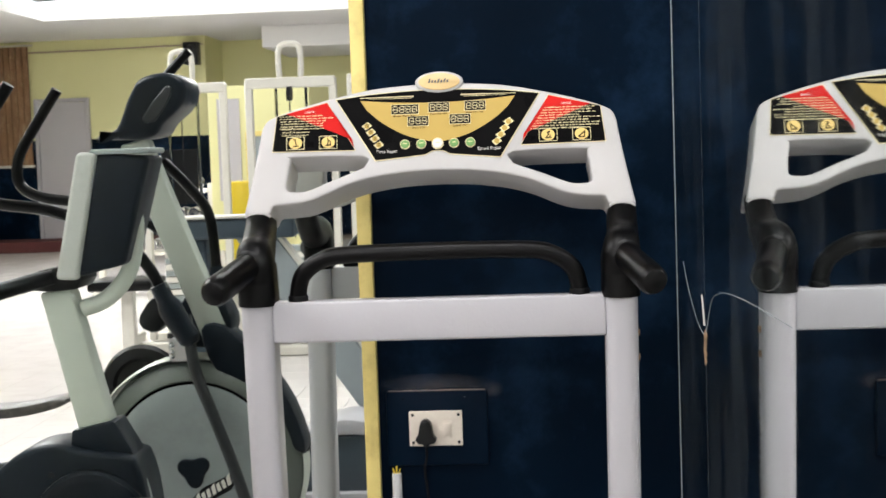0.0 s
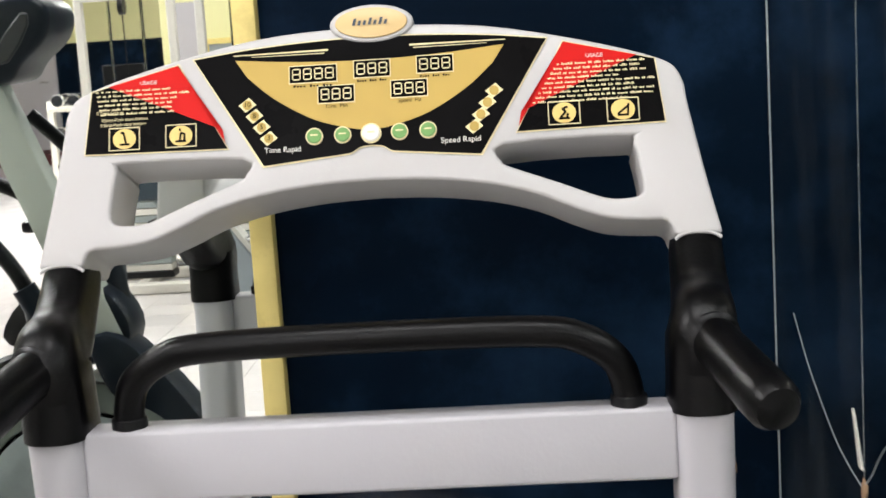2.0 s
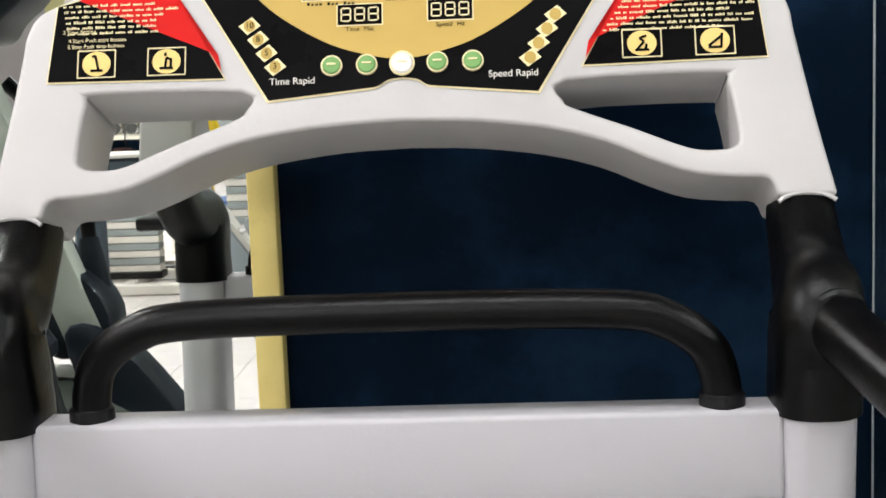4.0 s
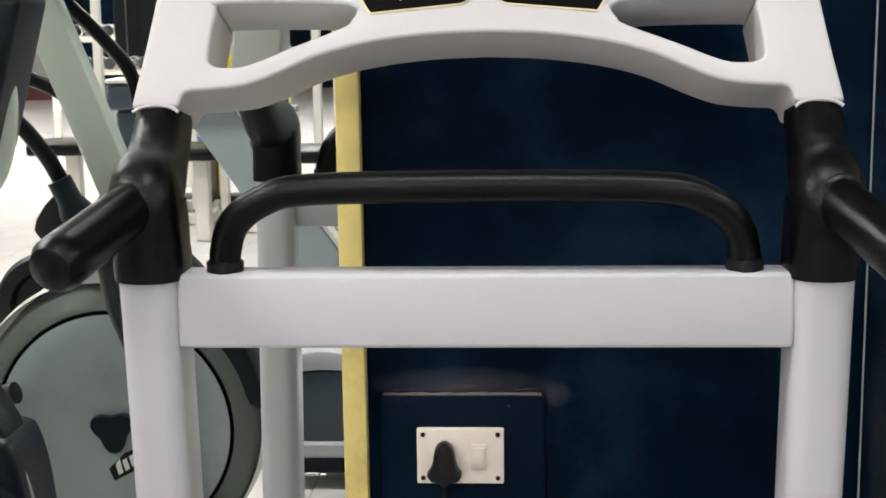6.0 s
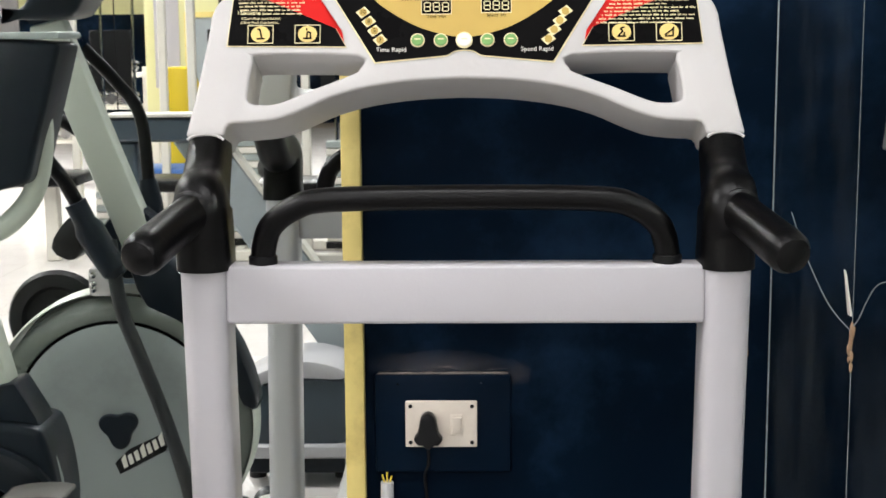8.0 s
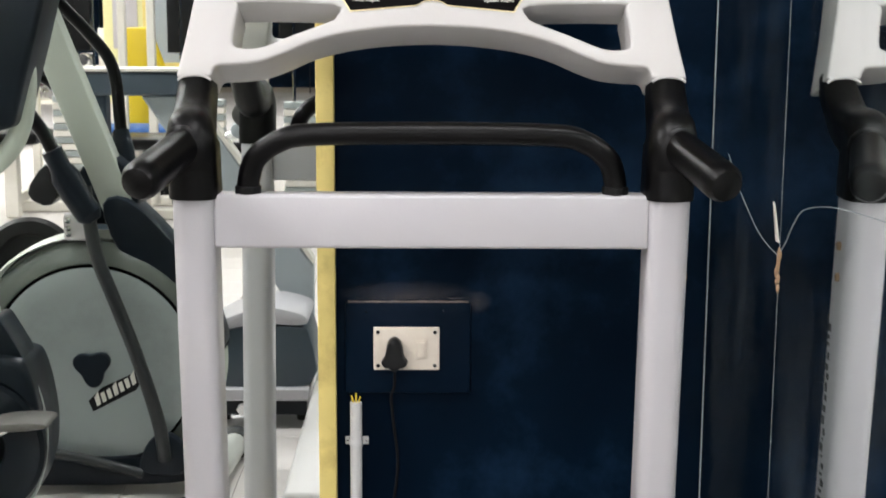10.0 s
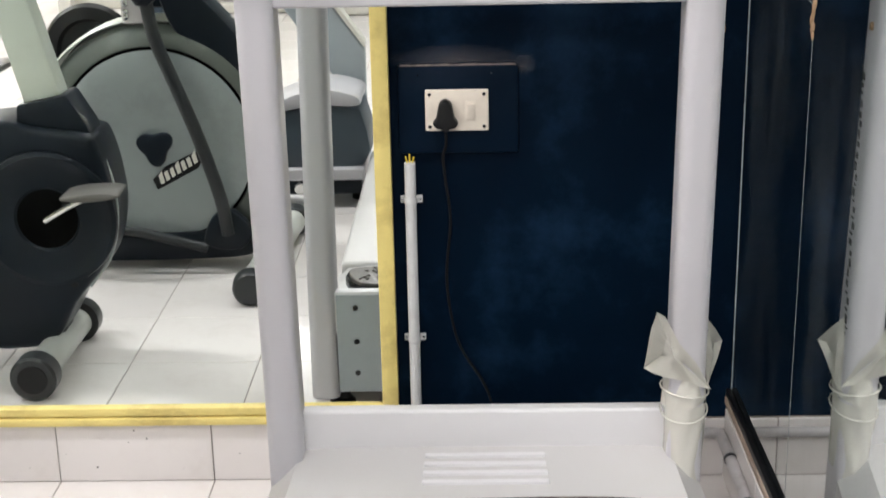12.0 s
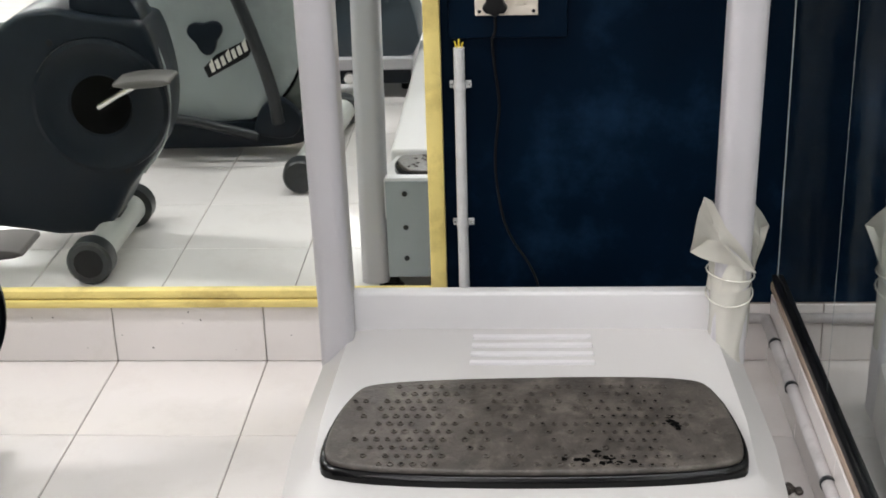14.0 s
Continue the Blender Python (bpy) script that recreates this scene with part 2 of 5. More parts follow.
def tube(bm, pts, r, seg=14, section=None, cap=True):
    """A swept tube; r is one radius or one for each point. section: a list of (a, b) in place of the circle, scaled by r."""
    P = [Vector(p) for p in pts]
    n = len(P)
    R = r if isinstance(r, (list, tuple)) else [r] * n
    sec = section or [(math.cos(2 * math.pi * k / seg), math.sin(2 * math.pi * k / seg)) for k in range(seg)]
    t0 = (P[1] - P[0]).normalized()
    up = Vector((0, 0, 1)) if abs(t0.z) < 0.9 else Vector((1, 0, 0))
    a = t0.cross(up).normalized()
    rings = []
    for i in range(n):
        t = (P[min(i + 1, n - 1)] - P[max(i - 1, 0)]).normalized()
        a = (a - t * a.dot(t)).normalized()
        b = t.cross(a)
        rings.append([bm.verts.new(P[i] + (a * u + b * v) * R[i]) for u, v in sec])
    for i in range(n - 1):
        for k in range(len(sec)):
            j = (k + 1) % len(sec)
            bm.faces.new((rings[i][k], rings[i][j], rings[i + 1][j], rings[i + 1][k]))
    if cap:
        bm.faces.new(rings[0][::-1])
        bm.faces.new(rings[-1])
    return bm


def newtube(pts, r, seg=14, section=None):
    return tube(bmesh.new(), pts, r, seg, section)


def round_rect(w, h, r, n=5):
    pts = []
    for cx, cy, a0 in ((w - r, h - r, 0), (-w + r, h - r, 90), (-w + r, -h + r, 180), (w - r, -h + r, 270)):
        for k in range(n + 1):
            a = radians(a0 + 90 * k / n)
            pts.append((cx + r * math.cos(a), cy + r * math.sin(a)))
    return pts


def lathe(bm, prof, at, axis, seg=28):
    """Turns (radius, along) pairs about an axis through at."""
    ax = Vector(axis).normalized()
    q = ax.to_track_quat("Z", "Y").to_matrix().to_4x4()
    m = Matrix.Translation(at) @ q
    rings = []
    for r, h in prof:
        if r < 1e-6:
            rings.append([bm.verts.new(m @ Vector((0, 0, h)))])
        else:
            rings.append([bm.verts.new(m @ Vector((r * math.cos(2 * math.pi * k / seg), r * math.sin(2 * math.pi * k / seg), h))) for k in range(seg)])
    for A, B in zip(rings, rings[1:]):
        for k in range(seg):
            j = (k + 1) % seg
            if len(A) == 1 and len(B) > 1:
                bm.faces.new((A[0], B[k], B[j]))
            elif len(B) == 1 and len(A) > 1:
                bm.faces.new((A[k], A[j], B[0]))
            elif len(A) > 1:
                bm.faces.new((A[k], A[j], B[j], B[k]))
    return bm


def newlathe(prof, at, axis, seg=28):
    return lathe(bmesh.new(), prof, at, axis, seg)


def slab(bm, outline, place, depth, bev=0.0, seg=3, holes=()):
    """A plate: outline (u, v) mapped by place(u, v, d), from d=0 to d=depth, with bevelled rims and holes."""
    from_front = []
    loops = [outline, *holes]
    edges = []
    for lp in loops:
        vs = [bm.verts.new(place(u, v, 0)) for u, v in lp]
        edges += [bm.edges.new((vs[i], vs[(i + 1) % len(vs)])) for i in range(len(vs))]
    r = bmesh.ops.triangle_fill(bm, use_beauty=True, use_dissolve=False, edges=edges)
    faces = [g for g in r["geom"] if isinstance(g, bmesh.types.BMFace)]
    ext = bmesh.ops.extrude_face_region(bm, geom=faces)
    nv = [g for g in ext["geom"] if isinstance(g, bmesh.types.BMVert)]
    d = place(0, 0, depth) - place(0, 0, 0)
    bmesh.ops.translate(bm, vec=d, verts=nv)
    if bev:
        bmesh.ops.recalc_face_normals(bm, faces=bm.faces[:])
        es = [e for e in bm.edges if len(e.link_faces) == 2 and e.calc_face_angle(0) > radians(50)]
        bmesh.ops.bevel(bm, geom=es, offset=bev, segments=seg, affect="EDGES", profile=0.5)
    return bm


def newslab(outline, place, depth, bev=0.0, seg=3, holes=()):
    return slab(bmesh.new(), outline, place, depth, bev, seg, holes)


def mirrored(half):
    """Closes a right-hand outline, given from the middle round, with its mirror image."""
    return half + [(-u, v) for u, v in reversed(half) if abs(u) > 1e-6]


def rounded(pts, n=5):
    """A closed outline smoothed through its points."""
    N = len(pts)
    out = []
    for i in range(N):
        a, b, c, d = (Vector((*pts[(i + k) % N], 0)) for k in (-1, 0, 1, 2))
        for k in range(n):
            t = k / n
            q = 0.5 * ((2 * b) + (c - a) * t + (2 * a - 5 * b + 4 * c - d) * t * t + (3 * b - a - 3 * c + d) * t ** 3)
            out.append((q.x, q.y))
    return out


def text_mesh(name, body, size, place, mat, parent, label=""):
    cu = bpy.data.curves.new(name, "FONT")
    cu.body, cu.size, cu.align_x, cu.align_y = body, size, "CENTER", "CENTER"
    tmp = new("lettering", cu)
    me = bpy.data.meshes.new_from_object(tmp.evaluated_get(bpy.context.evaluated_depsgraph_get()))
    bpy.data.objects.remove(tmp)
    me.transform(place)
    me.materials.append(mat)
    me.name = name
    o = new(name, me)
    o.parent = parent
    o.matrix_parent_inverse = parent.matrix_basis.inverted()
    return tagged(o, label) if label else o


# ---- structure ----
def structure(name, bm, mat, label, category, smooth=False):
    return solo(name, bm, mat, label, category, kind="structure", smooth=smooth)


MIRROR_TOP = 2.15
floor = structure("floor", newbox((LEFT, FAR - 1.4, -0.12), (XR + 0.2, 0.2, -0.003)), M_GROUT, "white glazed floor tiles with thin dirty joints", "floor")
wall_back = structure("wall_back", newbox((LEFT, 0.0, 0), (XR + 0.2, 0.2, CEIL + 0.36)), M_NAVY, "navy blue painted wall with scuffs, stains and blotches painted as the room's reflection", "wall")
wall_side = structure("wall_side", newbox((XR + 0.012, FAR - 1.4, 0), (XR + 0.2, 0.0, CEIL + 0.36)), M_NAVY, "navy blue painted side wall behind the mirror", "wall")

DADO = 1.62
JOG = -4.52     # the far wall steps back here
FAR2 = FAR - 1.2
TRAY = (-5.9, -15.0)


def ceiling_mesh():
    bm = bmesh.new()
    box(bm, (LEFT, FAR2, CEIL), (XR + 0.2, TRAY[1], CEIL + 0.14))
    box(bm, (LEFT, TRAY[1], CEIL), (TRAY[0], 0.2, CEIL + 0.14))
    box(bm, (LEFT, FAR2, CEIL + 0.36), (XR + 0.2, 0.2, CEIL + 0.46))
    return bm


ceiling = structure("ceiling", ceiling_mesh(), M_CEIL, "white stepped ceiling with a lowered edge and a raised tray", "ceiling")
# solid grey strips put in for the shade of the cove
trim_a = structure("trim_cove_shade", newbox((TRAY[0] - 0.3, TRAY[1] - 0.3, CEIL + 0.141), (XR + 0.2, TRAY[1] - 0.12, CEIL + 0.26)), M_GREYSTEEL, "grey strip painted as the cove's shade along the raised tray", "trim")
trim_b = structure("trim_cove_shade_left", newbox((TRAY[0] - 0.3, TRAY[1] - 0.118, CEIL + 0.141), (TRAY[0] - 0.12, 0.1, CEIL + 0.26)), M_GREYSTEEL, "grey strip painted as the cove's shade along the raised tray", "trim")
beam = structure("beam", newbox((-3.45, FAR2 + 0.02, CEIL - 0.30), (-1.60, -16.9, CEIL - 0.003), 0.01), M_CEIL, "white boxed duct under the ceiling", "beam")
for nm, x0, x1, y in (("wall_far", LEFT, JOG, FAR), ("wall_recess", JOG, XR + 0.2, FAR2)):
    structure(nm, newbox((x0, FAR2 - 0.2, DADO), (x1, y, CEIL + 0.2)), M_YELLOWWALL, "pale yellow painted upper wall of the hall", "wall")
    structure(nm + "_dado", newbox((x0, FAR2 - 0.2, 0), (x1, y + 0.001, DADO)), M_NAVY, "navy blue painted lower wall of the hall", "wall")
structure("wall_left", newbox((LEFT - 0.2, FAR2, DADO), (LEFT, 0.2, CEIL + 0.2)), M_YELLOWWALL, "pale yellow painted upper wall of the hall", "wall")
structure("wall_left_dado", newbox((LEFT - 0.2, FAR2, 0), (LEFT + 0.001, 0.2, DADO)), M_NAVY, "navy blue painted lower wall of the hall", "wall")

# large mirror on the back wall, in its yellow frame
FX = -0.063     # outer edge of the frame
mirror_a = thing("wall_mirror", (-1.6, -0.01, 0.121), "large wall mirror in a yellow painted wooden frame", "mirror")
part("glass", newbox((-3.2, -0.010, 0.155), (FX - 0.028, -0.002, MIRROR_TOP)), M_MIRROR, mirror_a, "clear mirror glass", smooth=False)
part("frame_side", newbox((FX - 0.030, -0.028, 0.160), (FX, -0.001, MIRROR_TOP), 0.003), M_FRAME, mirror_a)
part("frame_bottom", newbox((-3.2, -0.026, 0.123), (FX - 0.0005, -0.001, 0.139), 0.003), M_FRAME, mirror_a)
part("frame_bead", newbox((-3.2, -0.022, 0.1412), (FX - 0.0005, -0.001, 0.1585), 0.003), M_FRAME, mirror_a)
part("frame_top", newbox((-3.2, -0.026, MIRROR_TOP), (FX, -0.001, MIRROR_TOP + 0.03), 0.003), M_FRAME, mirror_a)

# cracked mirror on the side wall, in two panels
SEAM = -0.472
mirror_b = thing("side_mirror", (XR, -1.2, 0.16), "dusty cracked wall mirror of two panels", "mirror")
part("panel", newbox((XR, SEAM + 0.0015, 0.165), (XR + 0.008, -0.006, 2.3)), M_OLDMIRROR, mirror_b, "narrow dusty mirror panel", smooth=False)
part("panel", newbox((XR, -3.4, 0.165), (XR + 0.008, SEAM - 0.0015, 2.3)), M_OLDMIRROR, mirror_b, "wide dusty mirror panel", smooth=False)
part("edge", newbox((XR - 0.001, -0.0055, 0.165), (XR + 0.008, -0.003, 2.3)), M_GLASSEDGE, mirror_b, "bright ground glass edge", smooth=False)
part("edge", newbox((XR + 0.0005, SEAM - 0.0013, 0.165), (XR + 0.006, SEAM + 0.0013, 2.3)), M_GLASSEDGE, mirror_b, smooth=False)
part("bottom_strip", newbox((XR - 0.012, -3.4, 0.148), (XR + 0.010, -0.002, 0.164), 0.002), M_WOOD, mirror_b, "raw wooden strip under the glass")
part("black_strip", newbox((XR - 0.0105, -3.4, 0.1645), (XR - 0.0005, -0.002, 0.179), 0.002), M_BLACK, mirror_b, "black rubber strip")


# ---- treadmill ----
TILT = radians(20)


def face(u, z, d):
    """The console's tilted front: u across, z up at the front, d into it."""
    y = -0.294 + (z - 1.29) * math.tan(TILT)
    return Vector((XC + u, y + d * math.cos(TILT), z - d * math.sin(TILT)))


tread = thing("treadmill", (XC, -1.0, 0), "white steel treadmill with black foam grips and a sticker-covered console", "treadmill")

top_half = [(0.0, 1.433), (0.052, 1.433), (0.127, 1.427), (0.204, 1.412), (0.270, 1.395), (0.310, 1.382), (0.330, 1.371), (0.339, 1.352),
            (0.341, 1.335), (0.354, 1.262), (0.368, 1.196)]
bottom_half = [(0.318, 1.196), (0.311, 1.211), (0.288, 1.213), (0.250, 1.217), (0.215, 1.229), (0.175, 1.246), (0.125, 1.259), (0.062, 1.267), (0.0, 1.2695)]


def arc(pts, n=4):
    return [(p.x, p.y) for p in smooth_path([(u, v, 0) for u, v in pts], n)]


half = arc(top_half, 3) + arc(bottom_half, 3)
outline = half + [(-u, v) for u, v in reversed(half[1:-1])]
hole_half = [(0.142, 1.299), (0.272, 1.3015), (0.281, 1.294), (0.288, 1.250), (0.284, 1.239), (0.268, 1.2365), (0.245, 1.239), (0.200, 1.2565),
             (0.150, 1.275), (0.139, 1.283)]
hole_r = rounded(hole_half, 3)
hole_l = [(-u, v) for u, v in reversed(hole_r)]
part("console_shell", newslab(outline, face, 0.092, 0.0042, 3, (hole_r, hole_l)), M_SHELL, tread, "cream moulded plastic console with two finger holes")


def sticker(name, pts, mat, parent, lift=0.0012, label="", thick=0.0006):
    return part(name, newslab(pts, lambda u, v, d: face(u, v, d - lift), thick), mat, parent, label, smooth=False)


def print_rect(bm, u0, u1, z0, z1, lift):
    """A small printed mark on the console."""
    bm.faces.new([bm.verts.new(face(u, z, -lift)) for u, z in ((u0, z0), (u1, z0), (u1, z1), (u0, z1))])


panel_half = arc([(0.0, 1.4205), (0.06, 1.4195), (0.13, 1.415), (0.194, 1.4075)], 4) + [(0.118, 1.290), (0.024, 1.2985)] + arc([(0.02, 1.300), (0.012, 1.3045), (0.0, 1.306)], 3)
sticker("console_sticker_border", [(u * 1.012, 1.36 + (v - 1.36) * 1.025) for u, v in mirrored(panel_half)], M_CREAM, tread)
centre = sticker("console_sticker", mirrored(panel_half), M_STICKER, tread, 0.002, "black sticker with a gold shield and five displays")
gold_half = arc([(0.0, 1.3955), (0.08, 1.3985), (0.148, 1.404)], 5) + arc([(0.135, 1.385), (0.105, 1.360), (0.062, 1.336), (0.02, 1.324), (0.0, 1.3225)], 5)
sticker("gold_shield", mirrored(gold_half), M_GOLD, centre, 0.0028, "gold printed shield")
# strokes of the printed symbols, from end to end
SYMBOLS = {(-1, 0.272): ((-0.005, -0.006, 0.006, -0.006), (0.002, -0.005, -0.001, 0.007), (-0.001, 0.007, -0.004, 0.006)),
           (-1, 0.209): ((-0.006, -0.006, 0.006, -0.006), (-0.001, -0.005, 0.000, 0.003), (0.000, 0.003, 0.005, 0.001), (0.004, 0.001, 0.004, -0.005), (-0.001, 0.0045, -0.001, 0.0075)),
           (1, 0.209): ((-0.006, -0.006, 0.006, -0.006), (-0.004, -0.005, 0.002, 0.001), (0.002, 0.001, -0.002, 0.004), (-0.002, 0.004, 0.004, 0.006), (0.003, -0.005, 0.004, -0.001)),
           (1, 0.272): ((-0.006, -0.006, 0.006, -0.006), (-0.006, -0.005, 0.005, 0.003), (0.005, -0.005, 0.006, 0.006))}
for sgn in (-1, 1):
    ps = [(sgn * u, v) for u, v in ((0.158, 1.311), (0.316, 1.313), (0.309, 1.379), (0.212, 1.403))]
    sticker("warning_sticker_border", [(sgn * 0.247 + (u - sgn * 0.247) * 1.02, 1.357 + (v - 1.357) * 1.03) for u, v in ps], M_CREAM, tread)
    w = sticker("warning_sticker", ps, M_STICKER, tread, 0.002, "black and red warning sticker with small print")
    sticker("red_field", [(sgn * u, v) for u, v in ((0.2125, 1.4025), (0.290, 1.384), (0.163, 1.331), (0.160, 1.3165))], M_RED, w, 0.0028)
    # small print, too small to read
    rng = random.Random(5 + sgn)
    bm = bmesh.new()
    for i in range(9 if sgn > 0 else 6):
        z = 1.3775 - i * 0.0049
        x, end = (0.172 if sgn > 0 else 0.196) + 0.001 * i, rng.uniform(0.27, 0.302)
        if sgn > 0:
            x = 0.200 - 0.0035 * i + 0.004
        while x < end:
            for _ in range(rng.randint(2, 7)):
                w1 = rng.uniform(0.0008, 0.0016)
                h1 = rng.choice((0.0016, 0.0016, 0.0024))
                us = (x, x + w1) if sgn > 0 else (-(0.50 - x) - 0.0, -(0.50 - x) + w1)
                print_rect(bm, us[0], us[1], z, z + h1, 0.0034)
                x += w1 + 0.0005
            x += 0.0022
    part("small_print", bm, M_CREAM, w, smooth=False)
    if sgn < 0:
        for line, u1, z1 in (("3.Time Setting", -0.2885, 1.3555), ("4.Start-Push start button.", -0.2715, 1.3478), ("5.Stop Push stop button.", -0.2730, 1.3425)):
            text_mesh("small_print", line, 0.0052, Matrix.Translation(face(u1, z1, -0.0034)) @ Matrix(((1, 0, 0, 0), (0, math.sin(TILT), -math.cos(TILT), 0), (0, math.cos(TILT), math.sin(TILT), 0), (0, 0, 0, 1))), M_CREAM, w)
    for u0 in (0.209, 0.272):
        sticker("pictogram_field", [(sgn * u0 + a, 1.327 + b) for a, b in ((-0.0165, -0.0115), (0.0165, -0.0115), (0.0165, 0.0115), (-0.0165, 0.0115))], M_STICKER, w, 0.0031)
        sticker("pictogram_disc", [(sgn * u0 + 0.0128 * math.cos(k * 0.314), 1.327 + 0.0108 * math.sin(k * 0.314)) for k in range(20)], M_YELLOWPRINT, w, 0.0036, "yellow disc with a black symbol")
        bm = bmesh.new()
        for ax, az, bx, bz in SYMBOLS[(sgn, u0)]:
            run = Vector((bx - ax, bz - az, 0)).normalized() * 0.0011
            bm.faces.new([bm.verts.new(face(sgn * u0 + p, 1.327 + q, -0.0042)) for p, q in ((ax + run.y, az - run.x), (bx + run.y, bz - run.x), (bx - run.y, bz + run.x), (ax - run.y, az + run.x))])
        part("pictogram_mark", bm, M_STICKER, w, smooth=False)
        for da, db, wa, wb in ((0, 0.0118, 0.0168, 0.0005), (0, -0.0118, 0.0168, 0.0005), (0.0168, 0, 0.0005, 0.0118), (-0.0168, 0, 0.0005, 0.0118)):
            sticker("pictogram_line", [(sgn * u0 + da + p * wa, 1.327 + db + q * wb) for p, q in ((-1, -1), (1, -1), (1, 1), (-1, 1))], M_CREAM, w, 0.0036)

# displays with unlit digits
SEG = ((0, 1, 1, 0), (0, 0, 1, 0), (0, -1, 1, 0), (-0.5, 0.5, 0, 1), (0.5, 0.5, 0, 1), (-0.5, -0.5, 0, 1), (0.5, -0.5, 0, 1))
turn = Matrix(((1, 0, 0), (0, math.sin(TILT), -math.cos(TILT)), (0, math.cos(TILT), math.sin(TILT)))).to_4x4()
for u0, z0, n, cap in ((-0.062, 1.3845, 4, ''), (0.003, 1.3865, 3, ''), (0.072, 1.3875, 3, ''), (-0.037, 1.3615, 3, 'Time  Min'), (0.043, 1.3630, 3, 'Speed  Hz')):
    hw = 0.0062 * n + 0.001
    d = sticker("display", [(u0 + a * hw, z0 + b * 0.0088) for a, b in ((-1, -1), (1, -1), (1, 1), (-1, 1))], M_LCD, centre, 0.0036, "dark unlit digital display")
    sticker("display_border", [(u0 + a * (hw + 0.001), z0 + b * 0.0098) for a, b in ((-1, -1), (1, -1), (1, 1), (-1, 1))], M_CREAM, d, 0.0032)
    bm = bmesh.new()
    for k in range(n):
        cx = u0 + (k - (n - 1) / 2) * 0.0122
        for a, b, hz, vt in SEG:
            w2, h2 = (0.0034, 0.0006) if hz else (0.0006, 0.0024)
            cu, cz = cx + a * 0.0082, z0 + b * 0.0056
            slab(bm, [(cu - w2, cz - h2), (cu + w2, cz - h2), (cu + w2, cz + h2), (cu - w2, cz + h2)], lambda u, v, dd: face(u, v, dd - 0.0040), 0.0002)
    part("digit_segments", bm, M_CREAM, d, smooth=False)
    if cap:
        text_mesh('display_caption', cap, 0.0062, Matrix.Translation(face(u0, z0 - 0.0128, -0.0034)) @ turn, M_STICKER, d)
        continue
    bm = bmesh.new()
    for k in range(12):
        if k in (4, 8):
            continue
        cu = u0 + (k - 6) * hw * 0.14
        print_rect(bm, cu, cu + hw * 0.09, z0 - 0.0138, z0 - 0.0138 + (0.0026 if k in (0, 5, 9) else 0.0018), 0.0034)
    part("display_caption", bm, M_STICKER, d, smooth=False)
n_face = Vector((0, -math.cos(TILT), math.sin(TILT)))
for u0, r, mt, nm in ((-0.062, 0.0080, M_BTN, "green_button"), (-0.031, 0.0080, M_BTN, "green_button"), (0.0, 0.0095, M_PRINT, "white_button"),
                      (0.031, 0.0080, M_BTN, "green_button"), (0.062, 0.0080, M_BTN, "green_button")):
    b = part(nm, newlathe([(r, 0), (r, 0.003), (r * 0.85, 0.0042), (0, 0.0045)], face(u0, 1.3175, -0.002), n_face, 24), mt, centre)
    part("button_ring", newlathe([(r * 1.18, 0), (r * 1.18, 0.0028), (r * 1.02, 0.003), (r * 1.02, 0)], face(u0, 1.3175, -0.002), n_face, 24), M_CREAM, b)
    sticker("button_mark", [(u0 - 0.004, 1.3175), (u0 + 0.004, 1.3175), (u0 + 0.004, 1.319), (u0 - 0.004, 1.319)], M_CREAM, b, 0.0072)
for sgn in (-1, 1):
    for k in range(4):
        u0, z0 = sgn * (0.112 + 0.0077 * k), 1.3185 + 0.0122 * k
        dm = sticker("diamond_key", [(u0 + a, z0 + b) for a, b in ((-0.0098, 0), (-0.002, -0.0078), (0.0098, 0), (0.002, 0.0078))], M_CREAM, centre, 0.0034)
        sticker("key_mark", [(u0 + 0.0052 * math.cos(q * 0.52), z0 + 0.0052 * math.sin(q * 0.52)) for q in range(12)], M_GOLD, dm, 0.0038)
        if sgn < 0:
            text_mesh('key_number', ('3', '5', '8', '10')[k], 0.0078, Matrix.Translation(face(u0, z0, -0.0044)) @ turn, M_STICKER, dm)
    bm = bmesh.new()
    a0, a1 = (0.045, 0.150)
    slab(bm, [(sgn * a0, 1.4085), (sgn * a1, 1.4085), (sgn * a1, 1.4095), (sgn * a0, 1.4105)], lambda u, v, d: face(u, v, d - 0.0030), 0.0003)
    slab(bm, [(sgn * (a0 + 0.004), 1.4058), (sgn * (a1 - 0.02), 1.4063), (sgn * (a1 - 0.02), 1.4068), (sgn * (a0 + 0.004), 1.4068)], lambda u, v, d: face(u, v, d - 0.0030), 0.0003)
    part("gold_stripe", bm, M_CREAM, centre, smooth=False)
text_mesh("lettering", "Time Rapid", 0.0088, Matrix.Translation(face(-0.097, 1.3055, -0.0030)) @ turn, M_PRINT, centre)
text_mesh("lettering", "Speed Rapid", 0.0088, Matrix.Translation(face(0.097, 1.3055, -0.0030)) @ turn, M_PRINT, centre)
for sgn, u0 in ((-1, -0.253), (1, 0.253)):
    text_mesh("lettering", "USAGE", 0.0062, Matrix.Translation(face(sgn * 0.245, 1.3855, -0.0038)) @ turn, M_PRINT, tread)

# oval badge on the crown of the console
oval = [(0.004 + 0.040 * math.cos(k * 0.2244), 1.4355 + 0.0165 * math.sin(k * 0.2244)) for k in range(28)]
part("badge_base", newslab([(0.004 + (u - 0.004) * 1.16, 1.4355 + (v - 1.4355) * 1.25) for u, v in oval], lambda u, v, d: face(u, v, d - 0.004), 0.03, 0.003), M_SHELL, tread)
badge = part("badge", newslab(oval, lambda u, v, d: face(u, v, d - 0.006), 0.003, 0.001), M_BADGE, tread, "oval pale gold badge")
bm = bmesh.new()
